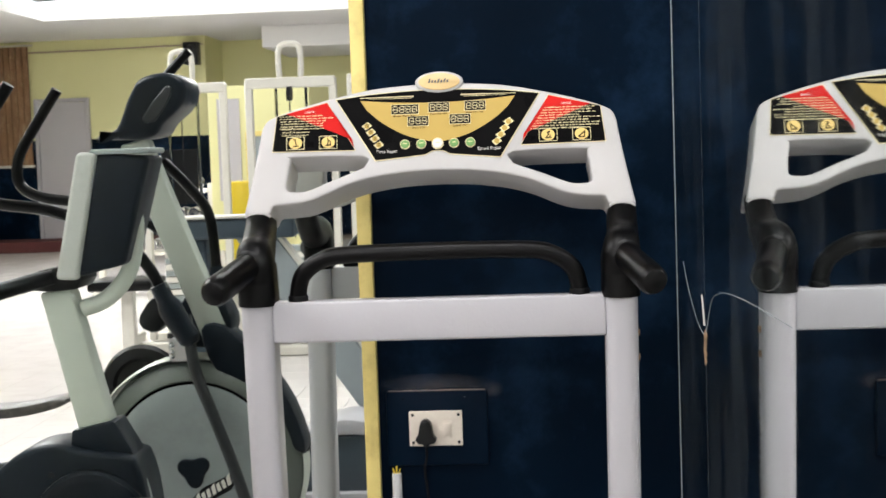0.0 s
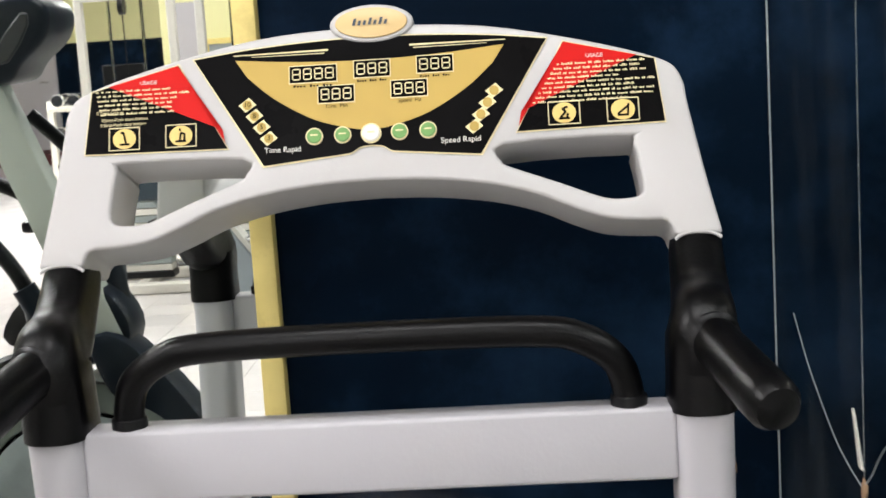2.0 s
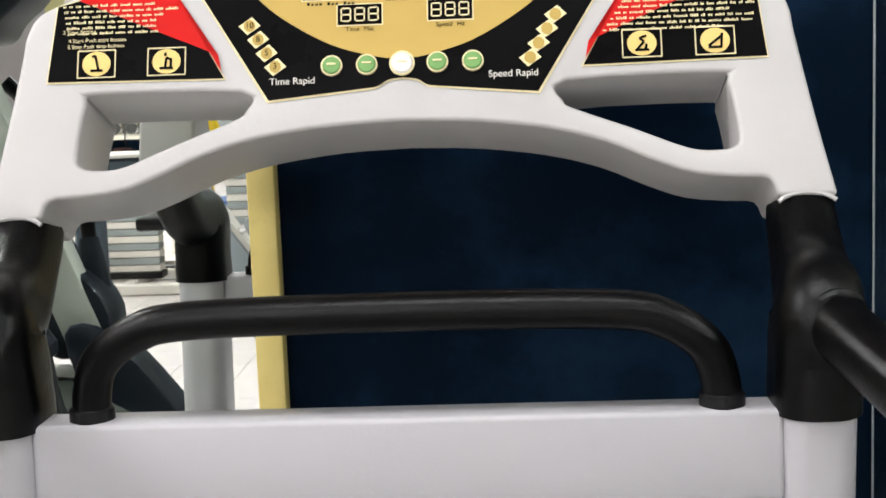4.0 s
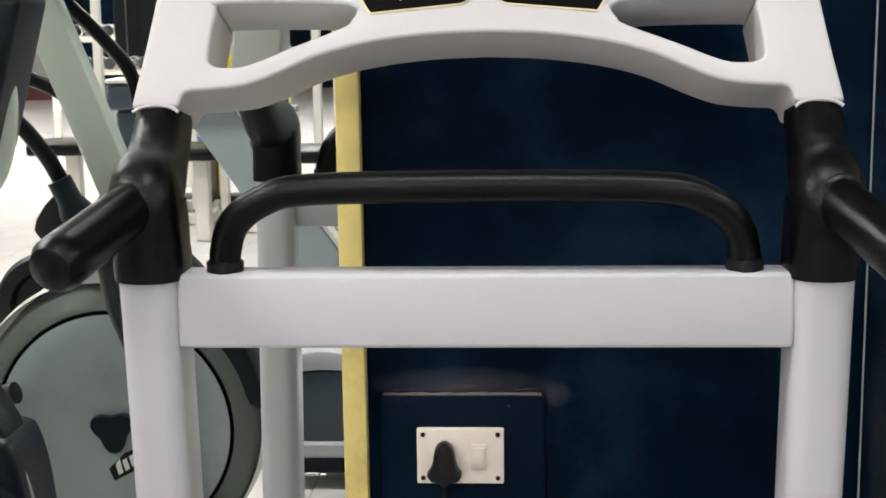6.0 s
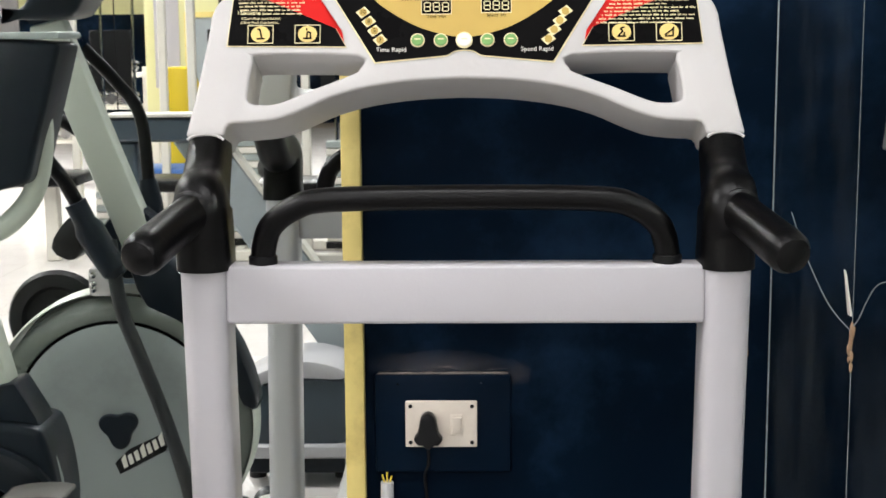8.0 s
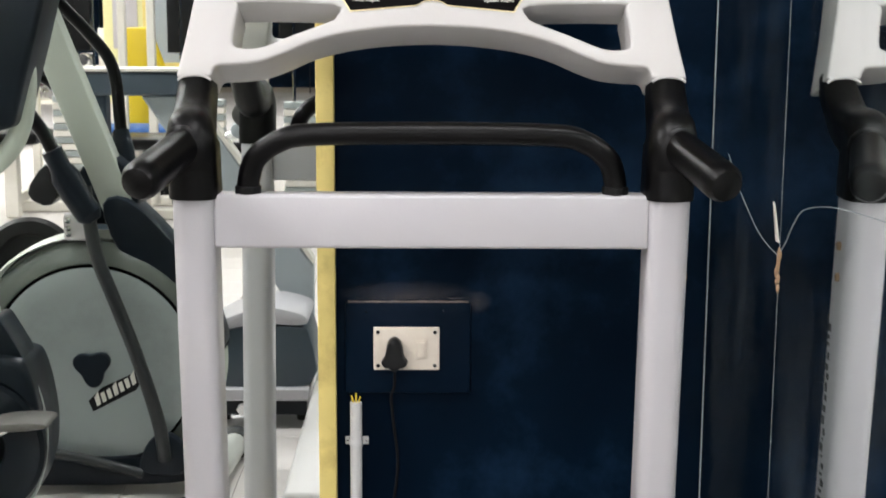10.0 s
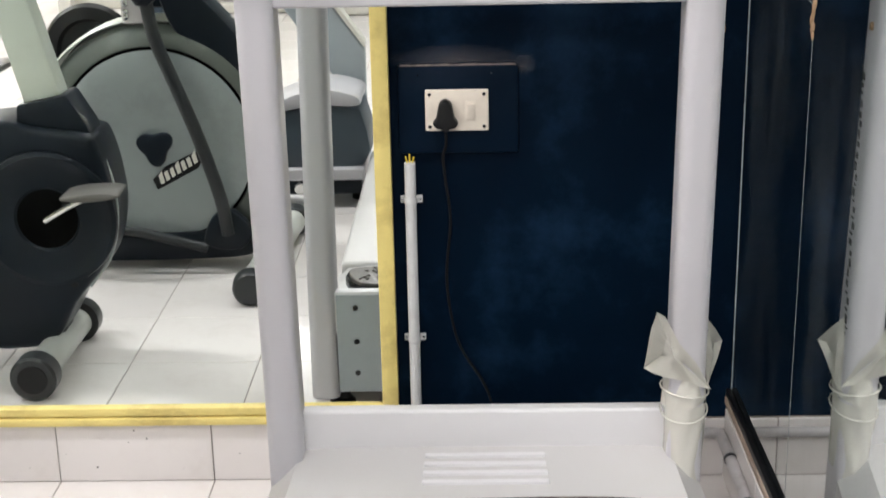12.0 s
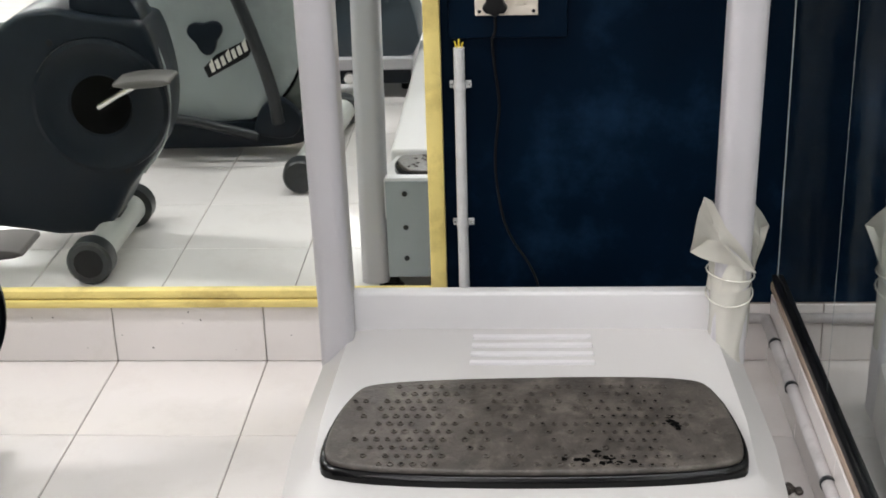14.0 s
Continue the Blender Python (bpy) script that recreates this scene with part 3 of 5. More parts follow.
for k in range(7):
    u0, v0 = -0.017 + 0.0058 * k, 1.4325
    h = 0.0075 if k in (0, 3, 5) else 0.0050
    bm.faces.new([bm.verts.new(face(u, z, -0.0072)) for u, z in ((u0, v0), (u0 + 0.0030, v0), (u0 + 0.0030 + h * 0.3, v0 + h), (u0 + h * 0.3, v0 + h))])
part("badge_mark", bm, M_SLATE, badge, smooth=False)
part("back_cover", newslab(arc([(-0.28, 1.350), (-0.2, 1.385), (0.0, 1.405), (0.2, 1.385), (0.28, 1.350)], 3) + [(0.20, 1.338), (-0.20, 1.338)], lambda u, v, d: face(u, v, 0.091 + d), 0.020, 0.004), M_GREYSTEEL, tread, "grey rear cover of the console")

# uprights, crossbar, foam grips
sec_post = [(a / 0.029, b / 0.029) for a, b in round_rect(0.041, 0.0290, 0.019, 5)]
sec_foam = [(a / 0.0345, b / 0.0345) for a, b in round_rect(0.0455, 0.0345, 0.029, 6)]
BAR_Y = -0.412
for sgn in (-1, 1):
    xp = XC + sgn * 0.3295
    part("upright", newtube([(xp, -0.345, 0.05), (xp, -0.352, 0.3), (xp, BAR_Y, 1.0375)], 0.029, section=sec_post), M_WHITE, tread, "white powder-coated steel upright")
    tip = face(sgn * 0.343, 1.200, 0.028)
    low = Vector((xp, BAR_Y, 1.0355))
    sleeve = [low, low + Vector((0, -0.002, 0.045)), low + Vector((sgn * 0.001, -0.006, 0.080)), low.lerp(tip, 0.62) + Vector((0, -0.012, 0)), face(sgn * 0.342, 1.203, 0.046)]
    part("foam_sleeve", newtube(smooth_path(sleeve, 5), [0.0345] * 3 + [0.0338] * 2 + [0.0338] * 5 + [0.0325, 0.0312, 0.0300, 0.0290, 0.0282] + [0.0275, 0.0268, 0.0262, 0.0258, 0.0255] + [0.0240], section=sec_foam), M_FOAM, tread, "black foam sleeve")
    rim = [face(sgn * 0.342 + 0.0268 * math.cos(a * math.pi / 14), 1.186 + 0.013 * math.sin(a * math.pi / 14), 0.0022) for a in range(2, 13)]
    part("shell_socket", newtube(rim, 0.0020, 8), M_SHELL, tread, "raised rim round the foam sleeve")
    g0 = low + Vector((sgn * 0.002, -0.010, 0.080))
    g1 = g0 + Vector((sgn * 0.043, -0.152, -0.040))
    dv = (g1 - g0).normalized()
    part("hand_grip", newtube([g0, g0.lerp(g1, 0.1), g0.lerp(g1, 0.14), g0.lerp(g1, 0.9), g1, g1 + dv * 0.010, g1 + dv * 0.016],
                              [0.027, 0.027, 0.0245, 0.0265, 0.0260, 0.021, 0.008], 20), M_FOAM, tread, "black foam side grip")
    part("grip_collar", newlathe([(0.0275, -0.003), (0.029, 0.0), (0.029, 0.006), (0.0265, 0.009)], g0.lerp(g1, 0.13), dv, 24), M_BLACK, tread)
part("crossbar", newbox((XC - 0.302, -0.439, 0.965), (XC + 0.302, -0.394, 1.040), 0.005, 3), M_WHITE, tread, "white rectangular steel crossbar")
# lettering plate on the wall side of the crossbar and down one upright, too worn to read
part("bar_print", newbox((XC - 0.16, -0.3935, 0.984), (XC - 0.02, -0.3925, 1.019), 0.0002, 1), M_BLACK, tread, smooth=False)
bm = bmesh.new()
rng = random.Random(3)
z = 0.42
while z < 0.86:
    h = rng.uniform(0.003, 0.014)
    y = -0.372 + rng.uniform(-0.006, 0.006)
    box(bm, (XC + 0.3585, y - rng.uniform(0.003, 0.009), z), (XC + 0.3592, y + rng.uniform(0.002, 0.006), z + h))
    z += h + rng.uniform(0.003, 0.009)
part("side_print", bm, M_BLACK, tread, "worn black print down the upright", smooth=False)
for z in (0.92, 0.965):
    part("upright_bolt", newlathe([(0.007, 0), (0.006, 0.004), (0, 0.005)], (XC + 0.3585, -0.405, z), (1, 0, 0), 12), M_GLUE, tread)
yb = -0.418
arch = [(XC - 0.256, yb, 1.0400), (XC - 0.254, yb - 0.003, 1.0620), (XC - 0.243, yb - 0.010, 1.0900), (XC - 0.212, yb - 0.016, 1.1130), (XC - 0.165, yb - 0.02, 1.1235),
        (XC, yb - 0.02, 1.1260), (XC + 0.165, yb - 0.02, 1.1235), (XC + 0.212, yb - 0.016, 1.1130), (XC + 0.243, yb - 0.010, 1.0900), (XC + 0.254, yb - 0.003, 1.0620), (XC + 0.256, yb, 1.0400)]
part("arch_handle", newtube(smooth_path(arch, 5), 0.0158, 16), M_FOAM, tread, "black foam-covered arch handle")
for sgn in (-1, 1):
    part("handle_collar", newlathe([(0.0, 0.0), (0.0185, 0.0), (0.0185, 0.010), (0.0160, 0.012)], (XC + sgn * 0.256, yb, 1.0395), (0, 0, 1), 22), M_BLACK, tread)

# motor hood at the front, step pad, deck
HY = -0.315


def hood_top(y):
    s = (HY - 0.03 - y) / 0.62
    return 0.217 - 0.055 * s - 0.03 * s * s


bm = bmesh.new()
rows, NX, NY = [], 16, 14
for j in range(NY + 1):
    y = HY - 0.03 - 0.62 * j / NY
    hw = 0.352 + 0.022 * min(1, j / 6)
    ring = []
    for i in range(NX + 1):
        s = -1 + 2 * i / NX
        edge = max(0.0, (abs(s) - 0.80) / 0.20)
        ring.append(bm.verts.new((XC + s * hw, y, hood_top(y) - 0.05 * edge ** 2.4)))
    ring = [bm.verts.new((XC - hw - 0.004, y, 0.05))] + ring + [bm.verts.new((XC + hw + 0.004, y, 0.05))]
    rows.append(ring)
for A, B in zip(rows, rows[1:]):
    for k in range(len(A) - 1):
        bm.faces.new((A[k], A[k + 1], B[k + 1], B[k]))
bm.faces.new(rows[0])
bm.faces.new(rows[-1][::-1])
part("motor_hood", bm, M_SHELL, tread, "cream moulded motor hood")
part("front_lip", newbox((XC - 0.312, HY - 0.034, 0.19), (XC + 0.310, HY - 0.004, 0.283), 0.006, 3), M_RIB, tread, "cream raised front bar")
part("front_plate", newbox((XC - 0.300, HY - 0.003, 0.062), (XC + 0.300, HY, 0.278), 0.001, 1), M_GREYSTEEL, tread, "grey steel front plate with screws")
for sx in (-0.26, -0.05, 0.26):
    for sz in (0.105, 0.175, 0.25):
        part("screw", newlathe([(0.006, 0), (0.005, 0.003), (0, 0.004)], (XC + sx, HY, sz), (0, 1, 0), 10), M_RIM, tread)
for k in range(4):
    y = HY - 0.064 - 0.0265 * k
    part("vent_rib", newbox((XC - 0.098 - 0.001 * k, y - 0.0055, hood_top(y) - 0.004), (XC + 0.100 + 0.001 * k, y + 0.0055, hood_top(y) + 0.005), 0.0025), M_RIB, tread)
# perforated rubber pad
PY0, PY1 = -0.536, -0.771


def pad_place(u, v, d):
    y = PY0 + v * (PY1 - PY0)
    return Vector((XC + u * 0.925, y, hood_top(y) + 0.024 - d))


pad_outline = rounded([(-0.262, 0.055), (-0.15, 0.005), (0.0, -0.02), (0.15, -0.03), (0.262, 0.0), (0.304, 0.11), (0.332, 0.5), (0.336, 0.78), (0.312, 0.90), (0.2, 0.97),
                       (0.0, 1.0), (-0.2, 0.985), (-0.308, 0.925), (-0.336, 0.80), (-0.330, 0.5), (-0.302, 0.16)], 3)
pad = part("step_pad", newslab(pad_outline, lambda u, v, d: pad_place(u * 0.985, 0.5 + (v - 0.5) * 0.97, d), 0.010, 0.004, 3), M_RUBBER, tread, "worn dark rubber step pad with round dimples")
part("pad_edge", newslab(pad_outline, lambda u, v, d: pad_place(u * 1.012, 0.5 + (v - 0.5) * 1.03, 0.008 + d), 0.034, 0.008, 3), M_PADSIDE, pad, "glossy black rubber edge")
bm = bmesh.new()
rng = random.Random(4)
holes = []
for j in range(11):
    for i in range(34):
        u, v = -0.295 + 0.0178 * i + (0.0089 if j % 2 else 0), 0.115 + 0.081 * j
        if abs(u) > 0.298 - 0.075 * max(0, 0.24 - v) / 0.24 - 0.05 * max(0, v - 0.85) / 0.1 or v > 0.93 or rng.random() < (0.08 if abs(u + 0.185) < 0.05 or abs(u - 0.15) < 0.065 else 0.62) or (v < 0.2 and abs(u) > 0.225):
            continue
        c = pad_place(u, v, -0.0005)
        r = 0.0043 * rng.uniform(0.8, 1.15)
        if rng.random() < (0.95 if 0.07 < u < 0.22 else 0.12) * (0.45 + 0.55 * v):
            holes.append((c, r))
        lathe(bm, [(r * 0.62, -0.002), (r * 0.66, 0.0012), (r, 0.0012), (r * 1.15, -0.001)], c, (0, -0.12, 1), 8)
dm = part("dimple_texture", bm, M_RUBBER, pad)
# flat black discs paint the darkness inside the open dimples
bm = bmesh.new()
for c, r in holes:
    lathe(bm, [(r * 0.64, -0.0004), (r * 0.5, 0.0005), (0.0, 0.0005)], c, (0, -0.12, 1), 8)
hl = part("dimple_shade_texture", bm, M_VOID, pad, "black discs painted as the shade inside open dimples")
hl["kind"] = "stuff"
bm = bmesh.new()
for k in range(16):
    u, v = rng.gauss(0.10, 0.035), rng.gauss(0.86, 0.03)
    if k > 10:
        u, v = rng.gauss(0.235, 0.012), rng.gauss(0.50, 0.03)
    n = 9
    ring = [bm.verts.new(pad_place(u + rng.uniform(0.003, 0.010) * math.cos(6.283 * q / n), v + rng.uniform(0.008, 0.028) * math.sin(6.283 * q / n), -0.0003 - 0.00006 * k)) for q in range(n)]
    bm.faces.new(ring)
wp = part("worn_texture", bm, M_VOID, pad, "black torn spots in the rubber", smooth=False)
wp["kind"] = "stuff"
dm["kind"] = "stuff"
for sgn in (-1, 1):
    part("side_rail", newbox((XC + sgn * 0.285 - 0.06, -2.05, 0.09), (XC + sgn * 0.285 + 0.06, -0.90, 0.155), 0.012, 3), M_SHELL, tread, "cream side rail")
part("running_belt", newbox((XC - 0.225, -2.04, 0.10), (XC + 0.225, -0.90, 0.146), 0.01, 2), M_RUBBER, tread, "black running belt")
for sx in (-0.30, 0.30):
    for y in (HY - 0.06, -1.95):
        part("foot", newlathe([(0.0, 0.0), (0.028, 0.0), (0.028, 0.02), (0.018, 0.03), (0.018, 0.10)], (XC + sx, y, -0.002), (0, 0, 1), 16), M_BLACK, tread)


tread.matrix_basis = Matrix.Translation((0, 0.030, 0)) @ tread.matrix_basis


# ---- fixtures on the walls ----
# painted board with socket plate, plug and cord
mount = solo("mounting_board", newbox((-0.048, -0.012, 0.645), (0.165, -0.0005, 0.803), 0.004, 2), M_NAVYBOARD, "navy painted wooden board carrying the socket", "board")
rng = random.Random(21)
bm = bmesh.new()
x = -0.043
while x < 0.158:
    w = rng.uniform(0.006, 0.022)
    box(bm, (x, -0.0095 + rng.uniform(0, 0.001), 0.8026), (min(x + w, 0.16), -0.0012, 0.8036 + rng.uniform(0.0, 0.0010)))
    x += w + rng.uniform(-0.002, 0.001)
dust = part("ledge_dust", bm, M_DUST, mount, "pale dust along the upper edge", smooth=False)
dust["kind"] = "stuff"
# tiny black disc on the board, painted as the dark of a screw hole
part("screw_hole_shade", newlathe([(0.0022, -0.001), (0.0018, 0.0003), (0, 0.0003)], (-0.012, -0.0121, 0.787), (0, -1, 0), 10), M_VOID, mount)
part("paint_drip", newlathe([(0.0018, -0.001), (0.0014, 0.001), (0, 0.0016)], (0.118, -0.0121, 0.789), (0, -1, 0), 10), M_RIM, mount)
socket = thing("socket_plate", (0.056, -0.013, 0.69), "cream socket plate with one switch on a blue board", "socket")
part("plate", newbox((0.0, -0.021, 0.688), (0.112, -0.0125, 0.762), 0.0025, 3), M_PLATE, socket)
for sx in (0.008, 0.104):
    for sz in (0.696, 0.754):
        part("plate_screw", newlathe([(0.0032, 0), (0.003, 0.0012), (0, 0.0016)], (sx, -0.021, sz), (0, -1, 0), 12), M_BLACK, socket)
part("switch_frame", newbox((0.070, -0.0225, 0.707), (0.090, -0.0205, 0.741), 0.001, 1), M_PLATE, socket)
part("rocker", newbox((0.0725, -0.0255, 0.710), (0.0875, -0.0215, 0.738), 0.0015, 2, Matrix.Translation((0.08, -0.023, 0.724)) @ Matrix.Rotation(radians(7), 4, "X") @ Matrix.Translation((-0.08, 0.023, -0.724))), M_PLATE, socket)
plug = thing("power_plug", (0.036, -0.03, 0.69), "black three-pin plug with its cord, pushed into the socket", "plug")
part("plug_body", newslab(rounded([(0.036, 0.748), (0.047, 0.740), (0.052, 0.716), (0.058, 0.706), (0.052, 0.697), (0.045, 0.696), (0.036, 0.690), (0.027, 0.696), (0.020, 0.697), (0.014, 0.706), (0.020, 0.716), (0.025, 0.740)], 3),
                          lambda u, v, d: Vector((u, -0.046 + d, v)), 0.0245, 0.005, 2), M_BLACK, plug)
cord = [(0.036, -0.038, 0.694), (0.036, -0.034, 0.665), (0.030, -0.016, 0.640), (0.034, -0.010, 0.590), (0.041, -0.008, 0.520), (0.033, -0.008, 0.435), (0.034, -0.008, 0.374), (0.046, -0.008, 0.300),
        (0.064, -0.010, 0.255), (0.095, -0.012, 0.205), (0.112, -0.016, 0.160), (0.120, -0.045, 0.10), (0.14, -0.12, 0.03), (0.16, -0.22, 0.012), (0.17, -0.31, 0.10)]
part("cord", newtube(smooth_path(cord, 5), 0.0026, 8), M_CABLE, plug, "thin black cord")

# plastic conduit with clips
conduit = thing("conduit", (-0.03, -0.012, 0.12), "grey plastic conduit with bare yellow wire ends and clips", "conduit")
part("pipe", newtube([(-0.030, -0.014, 0.124), (-0.0305, -0.014, 0.36), (-0.030, -0.014, 0.630)], 0.0102, 16), M_PVC, conduit)
for z in (0.559, 0.291):
    part("clip", newbox((-0.049, -0.004, z - 0.007), (-0.009, -0.0005, z + 0.007), 0.001, 1), M_PVC, conduit)
    part("clip_band", newlathe([(0.0112, -0.006), (0.0118, -0.004), (0.0118, 0.004), (0.0112, 0.006)], (-0.030, -0.014, z), (0, 0, 1), 16), M_PVC, conduit)
    for sx in (-0.045, -0.013):
        part("clip_screw", newlathe([(0.0026, 0), (0.002, 0.0012), (0, 0.0015)], (sx, -0.004, z), (0, -1, 0), 8), M_CHROME, conduit)
for k, (dx, dz) in enumerate(((-0.005, 0.012), (0.0, 0.016), (0.005, 0.010))):
    part("wire", newtube(smooth_path([(-0.030 + dx * 0.5, -0.014, 0.622), (-0.030 + dx, -0.015, 0.632), (-0.030 + dx * 1.5, -0.016, 0.630 + dz)], 3), 0.0016, 6), M_WIRE, conduit)
# conduit along the side wall and the back wall, low down
low = thing("low_conduit", (0.548, -0.3, 0.09), "grey plastic conduit along the tiled skirting", "conduit")
part("pipe", newtube(smooth_path([(-0.02, -0.022, 0.096), (0.40, -0.022, 0.096), (0.515, -0.022, 0.096), (0.540, -0.030, 0.097), (0.543, -0.06, 0.098), (0.543, -0.35, 0.099), (0.543, -1.2, 0.096), (0.543, -2.4, 0.096)], 4), 0.0105, 14), M_DUSTPVC, low)
for y in (-0.14, -0.31, -0.62, -0.95):
    part("clip_band", newlathe([(0.0116, -0.006), (0.0124, -0.004), (0.0124, 0.004), (0.0116, 0.006)], (0.543, y, 0.0985), (0, 1, 0), 14), M_RIM, low)
# a clot of dust and wax by the skirting
bm = bmesh.new()
rng = random.Random(8)
for k in range(7):
    bmesh.ops.create_icosphere(bm, subdivisions=2, radius=rng.uniform(0.004, 0.010), matrix=Matrix.Translation((0.520 + rng.uniform(-0.012, 0.012), -0.485 + rng.uniform(-0.012, 0.012), 0.005)))
solo("dirt_clot", bm, M_RUBBER, "small brown clot of dirt on the floor", "dirt")

# crack in the side mirror, a hole at the seam with a splinter and tape
crack = thing("mirror_crack", (XR - 0.001, -0.465, 0.967), "curved crack in the mirror with a broken spot at the seam", "crack")
for pts in ([(-0.463, 0.967), (-0.40, 0.972), (-0.342, 0.982), (-0.27, 1.005), (-0.205, 1.030), (-0.13, 1.07)], [(-0.463, 0.967), (-0.50, 0.990), (-0.530, 1.016), (-0.575, 1.044), (-0.66, 1.062), (-0.75, 1.072), (-0.85, 1.078), (-1.0, 1.084), (-1.3, 1.09)]):
    part("crack_line", newtube(smooth_path([(XR - 0.0003, y, z) for y, z in pts], 4), 0.0005, 5), M_GLASSEDGE, crack)
part("splinter", newslab([(-0.466, 0.985), (-0.452, 0.985), (-0.428, 1.036), (-0.436, 1.030)], lambda u, v, d: Vector((XR - 0.0012 + d, u, v)), 0.0008), M_PRINT, crack, "pale glass splinter", smooth=False)
bm = bmesh.new()
for k in range(9):
    bmesh.ops.create_icosphere(bm, subdivisions=1, radius=rng.uniform(0.003, 0.008), matrix=Matrix.Translation((XR, -0.466 + rng.uniform(-0.008, 0.008), 0.975 - k * 0.0065)) @ Matrix.Diagonal((0.4, 1, 1.4, 1)))
part("brown_glue", bm, M_GLUE, crack, "brown lump of old glue")

# plastic film round the foot of one upright
film = thing("plastic_wrap", (XC + 0.33, -0.35, 0.20), "torn cloudy plastic film wrapped round the treadmill upright", "wrapping")
xp, yp = XC + 0.3295, -0.353


def wrap(z0, z1, r0, r1, seed, seg=40, rows=9):
    rng = random.Random(seed)
    bm = bmesh.new()
    ph = [rng.uniform(0, 6.28) for _ in range(4)]
    G = []
    for j in range(rows):
        s = j / (rows - 1)
        ring = []
        for k in range(seg):
            a = 2 * math.pi * k / seg
            r = r0 + (r1 - r0) * s + 0.0017 * math.sin(3 * a + ph[0] + 4 * s) + 0.0010 * math.sin(7 * a + ph[1] - 7 * s) + 0.0006 * rng.uniform(-1, 1)
            z = z0 + (z1 - z0) * s + 0.012 * s * math.sin(2 * a + ph[2]) + 0.010 * (1 - s) * math.sin(a + ph[3])
            ring.append(bm.verts.new((xp + r * 0.86 * math.cos(a), yp + r * 1.2 * math.sin(a), z)))
        G.append(ring)
    for A, B in zip(G, G[1:]):
        for k in range(seg):
            bm.faces.new((A[k], A[(k + 1) % seg], B[(k + 1) % seg], B[k]))
    return bm


part("film", wrap(0.175, 0.318, 0.0365, 0.0405, 2), M_FILM, film)
part("film", wrap(0.305, 0.375, 0.0415, 0.0375, 6), M_FILM, film)
def flap(pts, y0, lean):
    """A thin crumpled sheet: a fan over the outline, with a wrinkled surface."""
    rng = random.Random(len(pts) * 7)
    bm = bmesh.new()
    cu, cv = sum(p[0] for p in pts) / len(pts), sum(p[1] for p in pts) / len(pts)
    rings = []
    edge = []
    for (a, b), (c, d) in zip(pts, pts[1:] + pts[:1]):
        edge += [(a + (c - a) * k / 4, b + (d - b) * k / 4) for k in range(4)]
    for s in (1.0, 0.66, 0.33):
        rings.append([bm.verts.new((xp + cu + (u - cu) * s, yp + y0 + lean * (u - cu) + 6 * u * u + 0.0022 * math.sin(u * 120 + v * 80) + rng.uniform(-0.0004, 0.0004), cv + (v - cv) * s)) for u, v in edge])
    mid = bm.verts.new((xp + cu, yp + y0 - 0.004, cv))
    n = len(edge)
    for A, B in zip(rings, rings[1:]):
        for k in range(n):
            bm.faces.new((A[k], A[(k + 1) % n], B[(k + 1) % n], B[k]))
    for k in range(n):
        bm.faces.new((rings[-1][k], rings[-1][(k + 1) % n], mid))
    bmesh.ops.solidify(bm, geom=bm.faces[:], thickness=0.0012)
    return bm


part("film_flap", flap([(-0.070, 0.366), (-0.060, 0.440), (-0.053, 0.468), (-0.040, 0.462), (-0.018, 0.420), (0.010, 0.386), (0.036, 0.338), (0.000, 0.354), (-0.055, 0.362)], -0.052, 0.0), M_FILM, film)
part("film_flap", flap([(0.030, 0.450), (0.046, 0.427), (0.062, 0.398), (0.046, 0.357), (0.036, 0.330), (0.026, 0.385)], -0.02, 0.5), M_FILM, film)
for z, r in ((0.322, 0.0435), (0.286, 0.0425)):
    part("film_band", newtube([(xp + r * 0.9 * math.cos(a * 0.3307), yp + r * 1.25 * math.sin(a * 0.3307), z + 0.006 * math.sin(a * 0.3307 + z * 90)) for a in range(20)], 0.0015, 6), M_FILM, film)
film.matrix_basis = Matrix.Translation((0, 0.030, 0)) @ film.matrix_basis


# ---- upright exercise bike, seen in the mirror ----
def V3(x, yv, z):
    """A place given by its depth behind the mirror."""
    return Vector((x, -yv, z))


def disc(r, x, yv, z, thick, rim=0.006, seg=40):
    """A disc whose face looks at the mirror wall... its axis runs across the bike."""
    return newlathe([(0, 0), (r - rim, 0), (r, -rim), (r, -thick)], (x, -yv, z), (0, 1, 0), seg)


bike = thing("exercise_bike", (-0.95, -0.68, 0), "charcoal upright exercise bike with a pale green mast", "exercise bike")
cover = rounded([(-1.42, 0.14), (-1.05, 0.065), (-0.95, 0.055), (-0.86, 0.075), (-0.80, 0.17), (-0.728, 0.26), (-0.700, 0.36), (-0.703, 0.45), (-0.722, 0.535), (-0.75, 0.560), (-0.86, 0.575), (-0.93, 0.592), (-1.02, 0.575), (-1.12, 0.50), (-1.20, 0.43), (-1.42, 0.38)], 4)
part("cover", newslab(cover, lambda u, v, d: V3(u, 0.60 + d, v), 0.17, 0.016, 3), M_CHARCOAL, bike, "charcoal plastic drive cover")
part("cover_edge_line", newtube(smooth_path([V3(-0.742, 0.640, 0.548), V3(-0.716, 0.640, 0.50), V3(-0.699, 0.640, 0.43), V3(-0.699, 0.640, 0.35), V3(-0.722, 0.640, 0.265), V3(-0.775, 0.640, 0.195)], 4), 0.0035, 8), M_SILVER, bike, "thin silver line along the cover's edge")
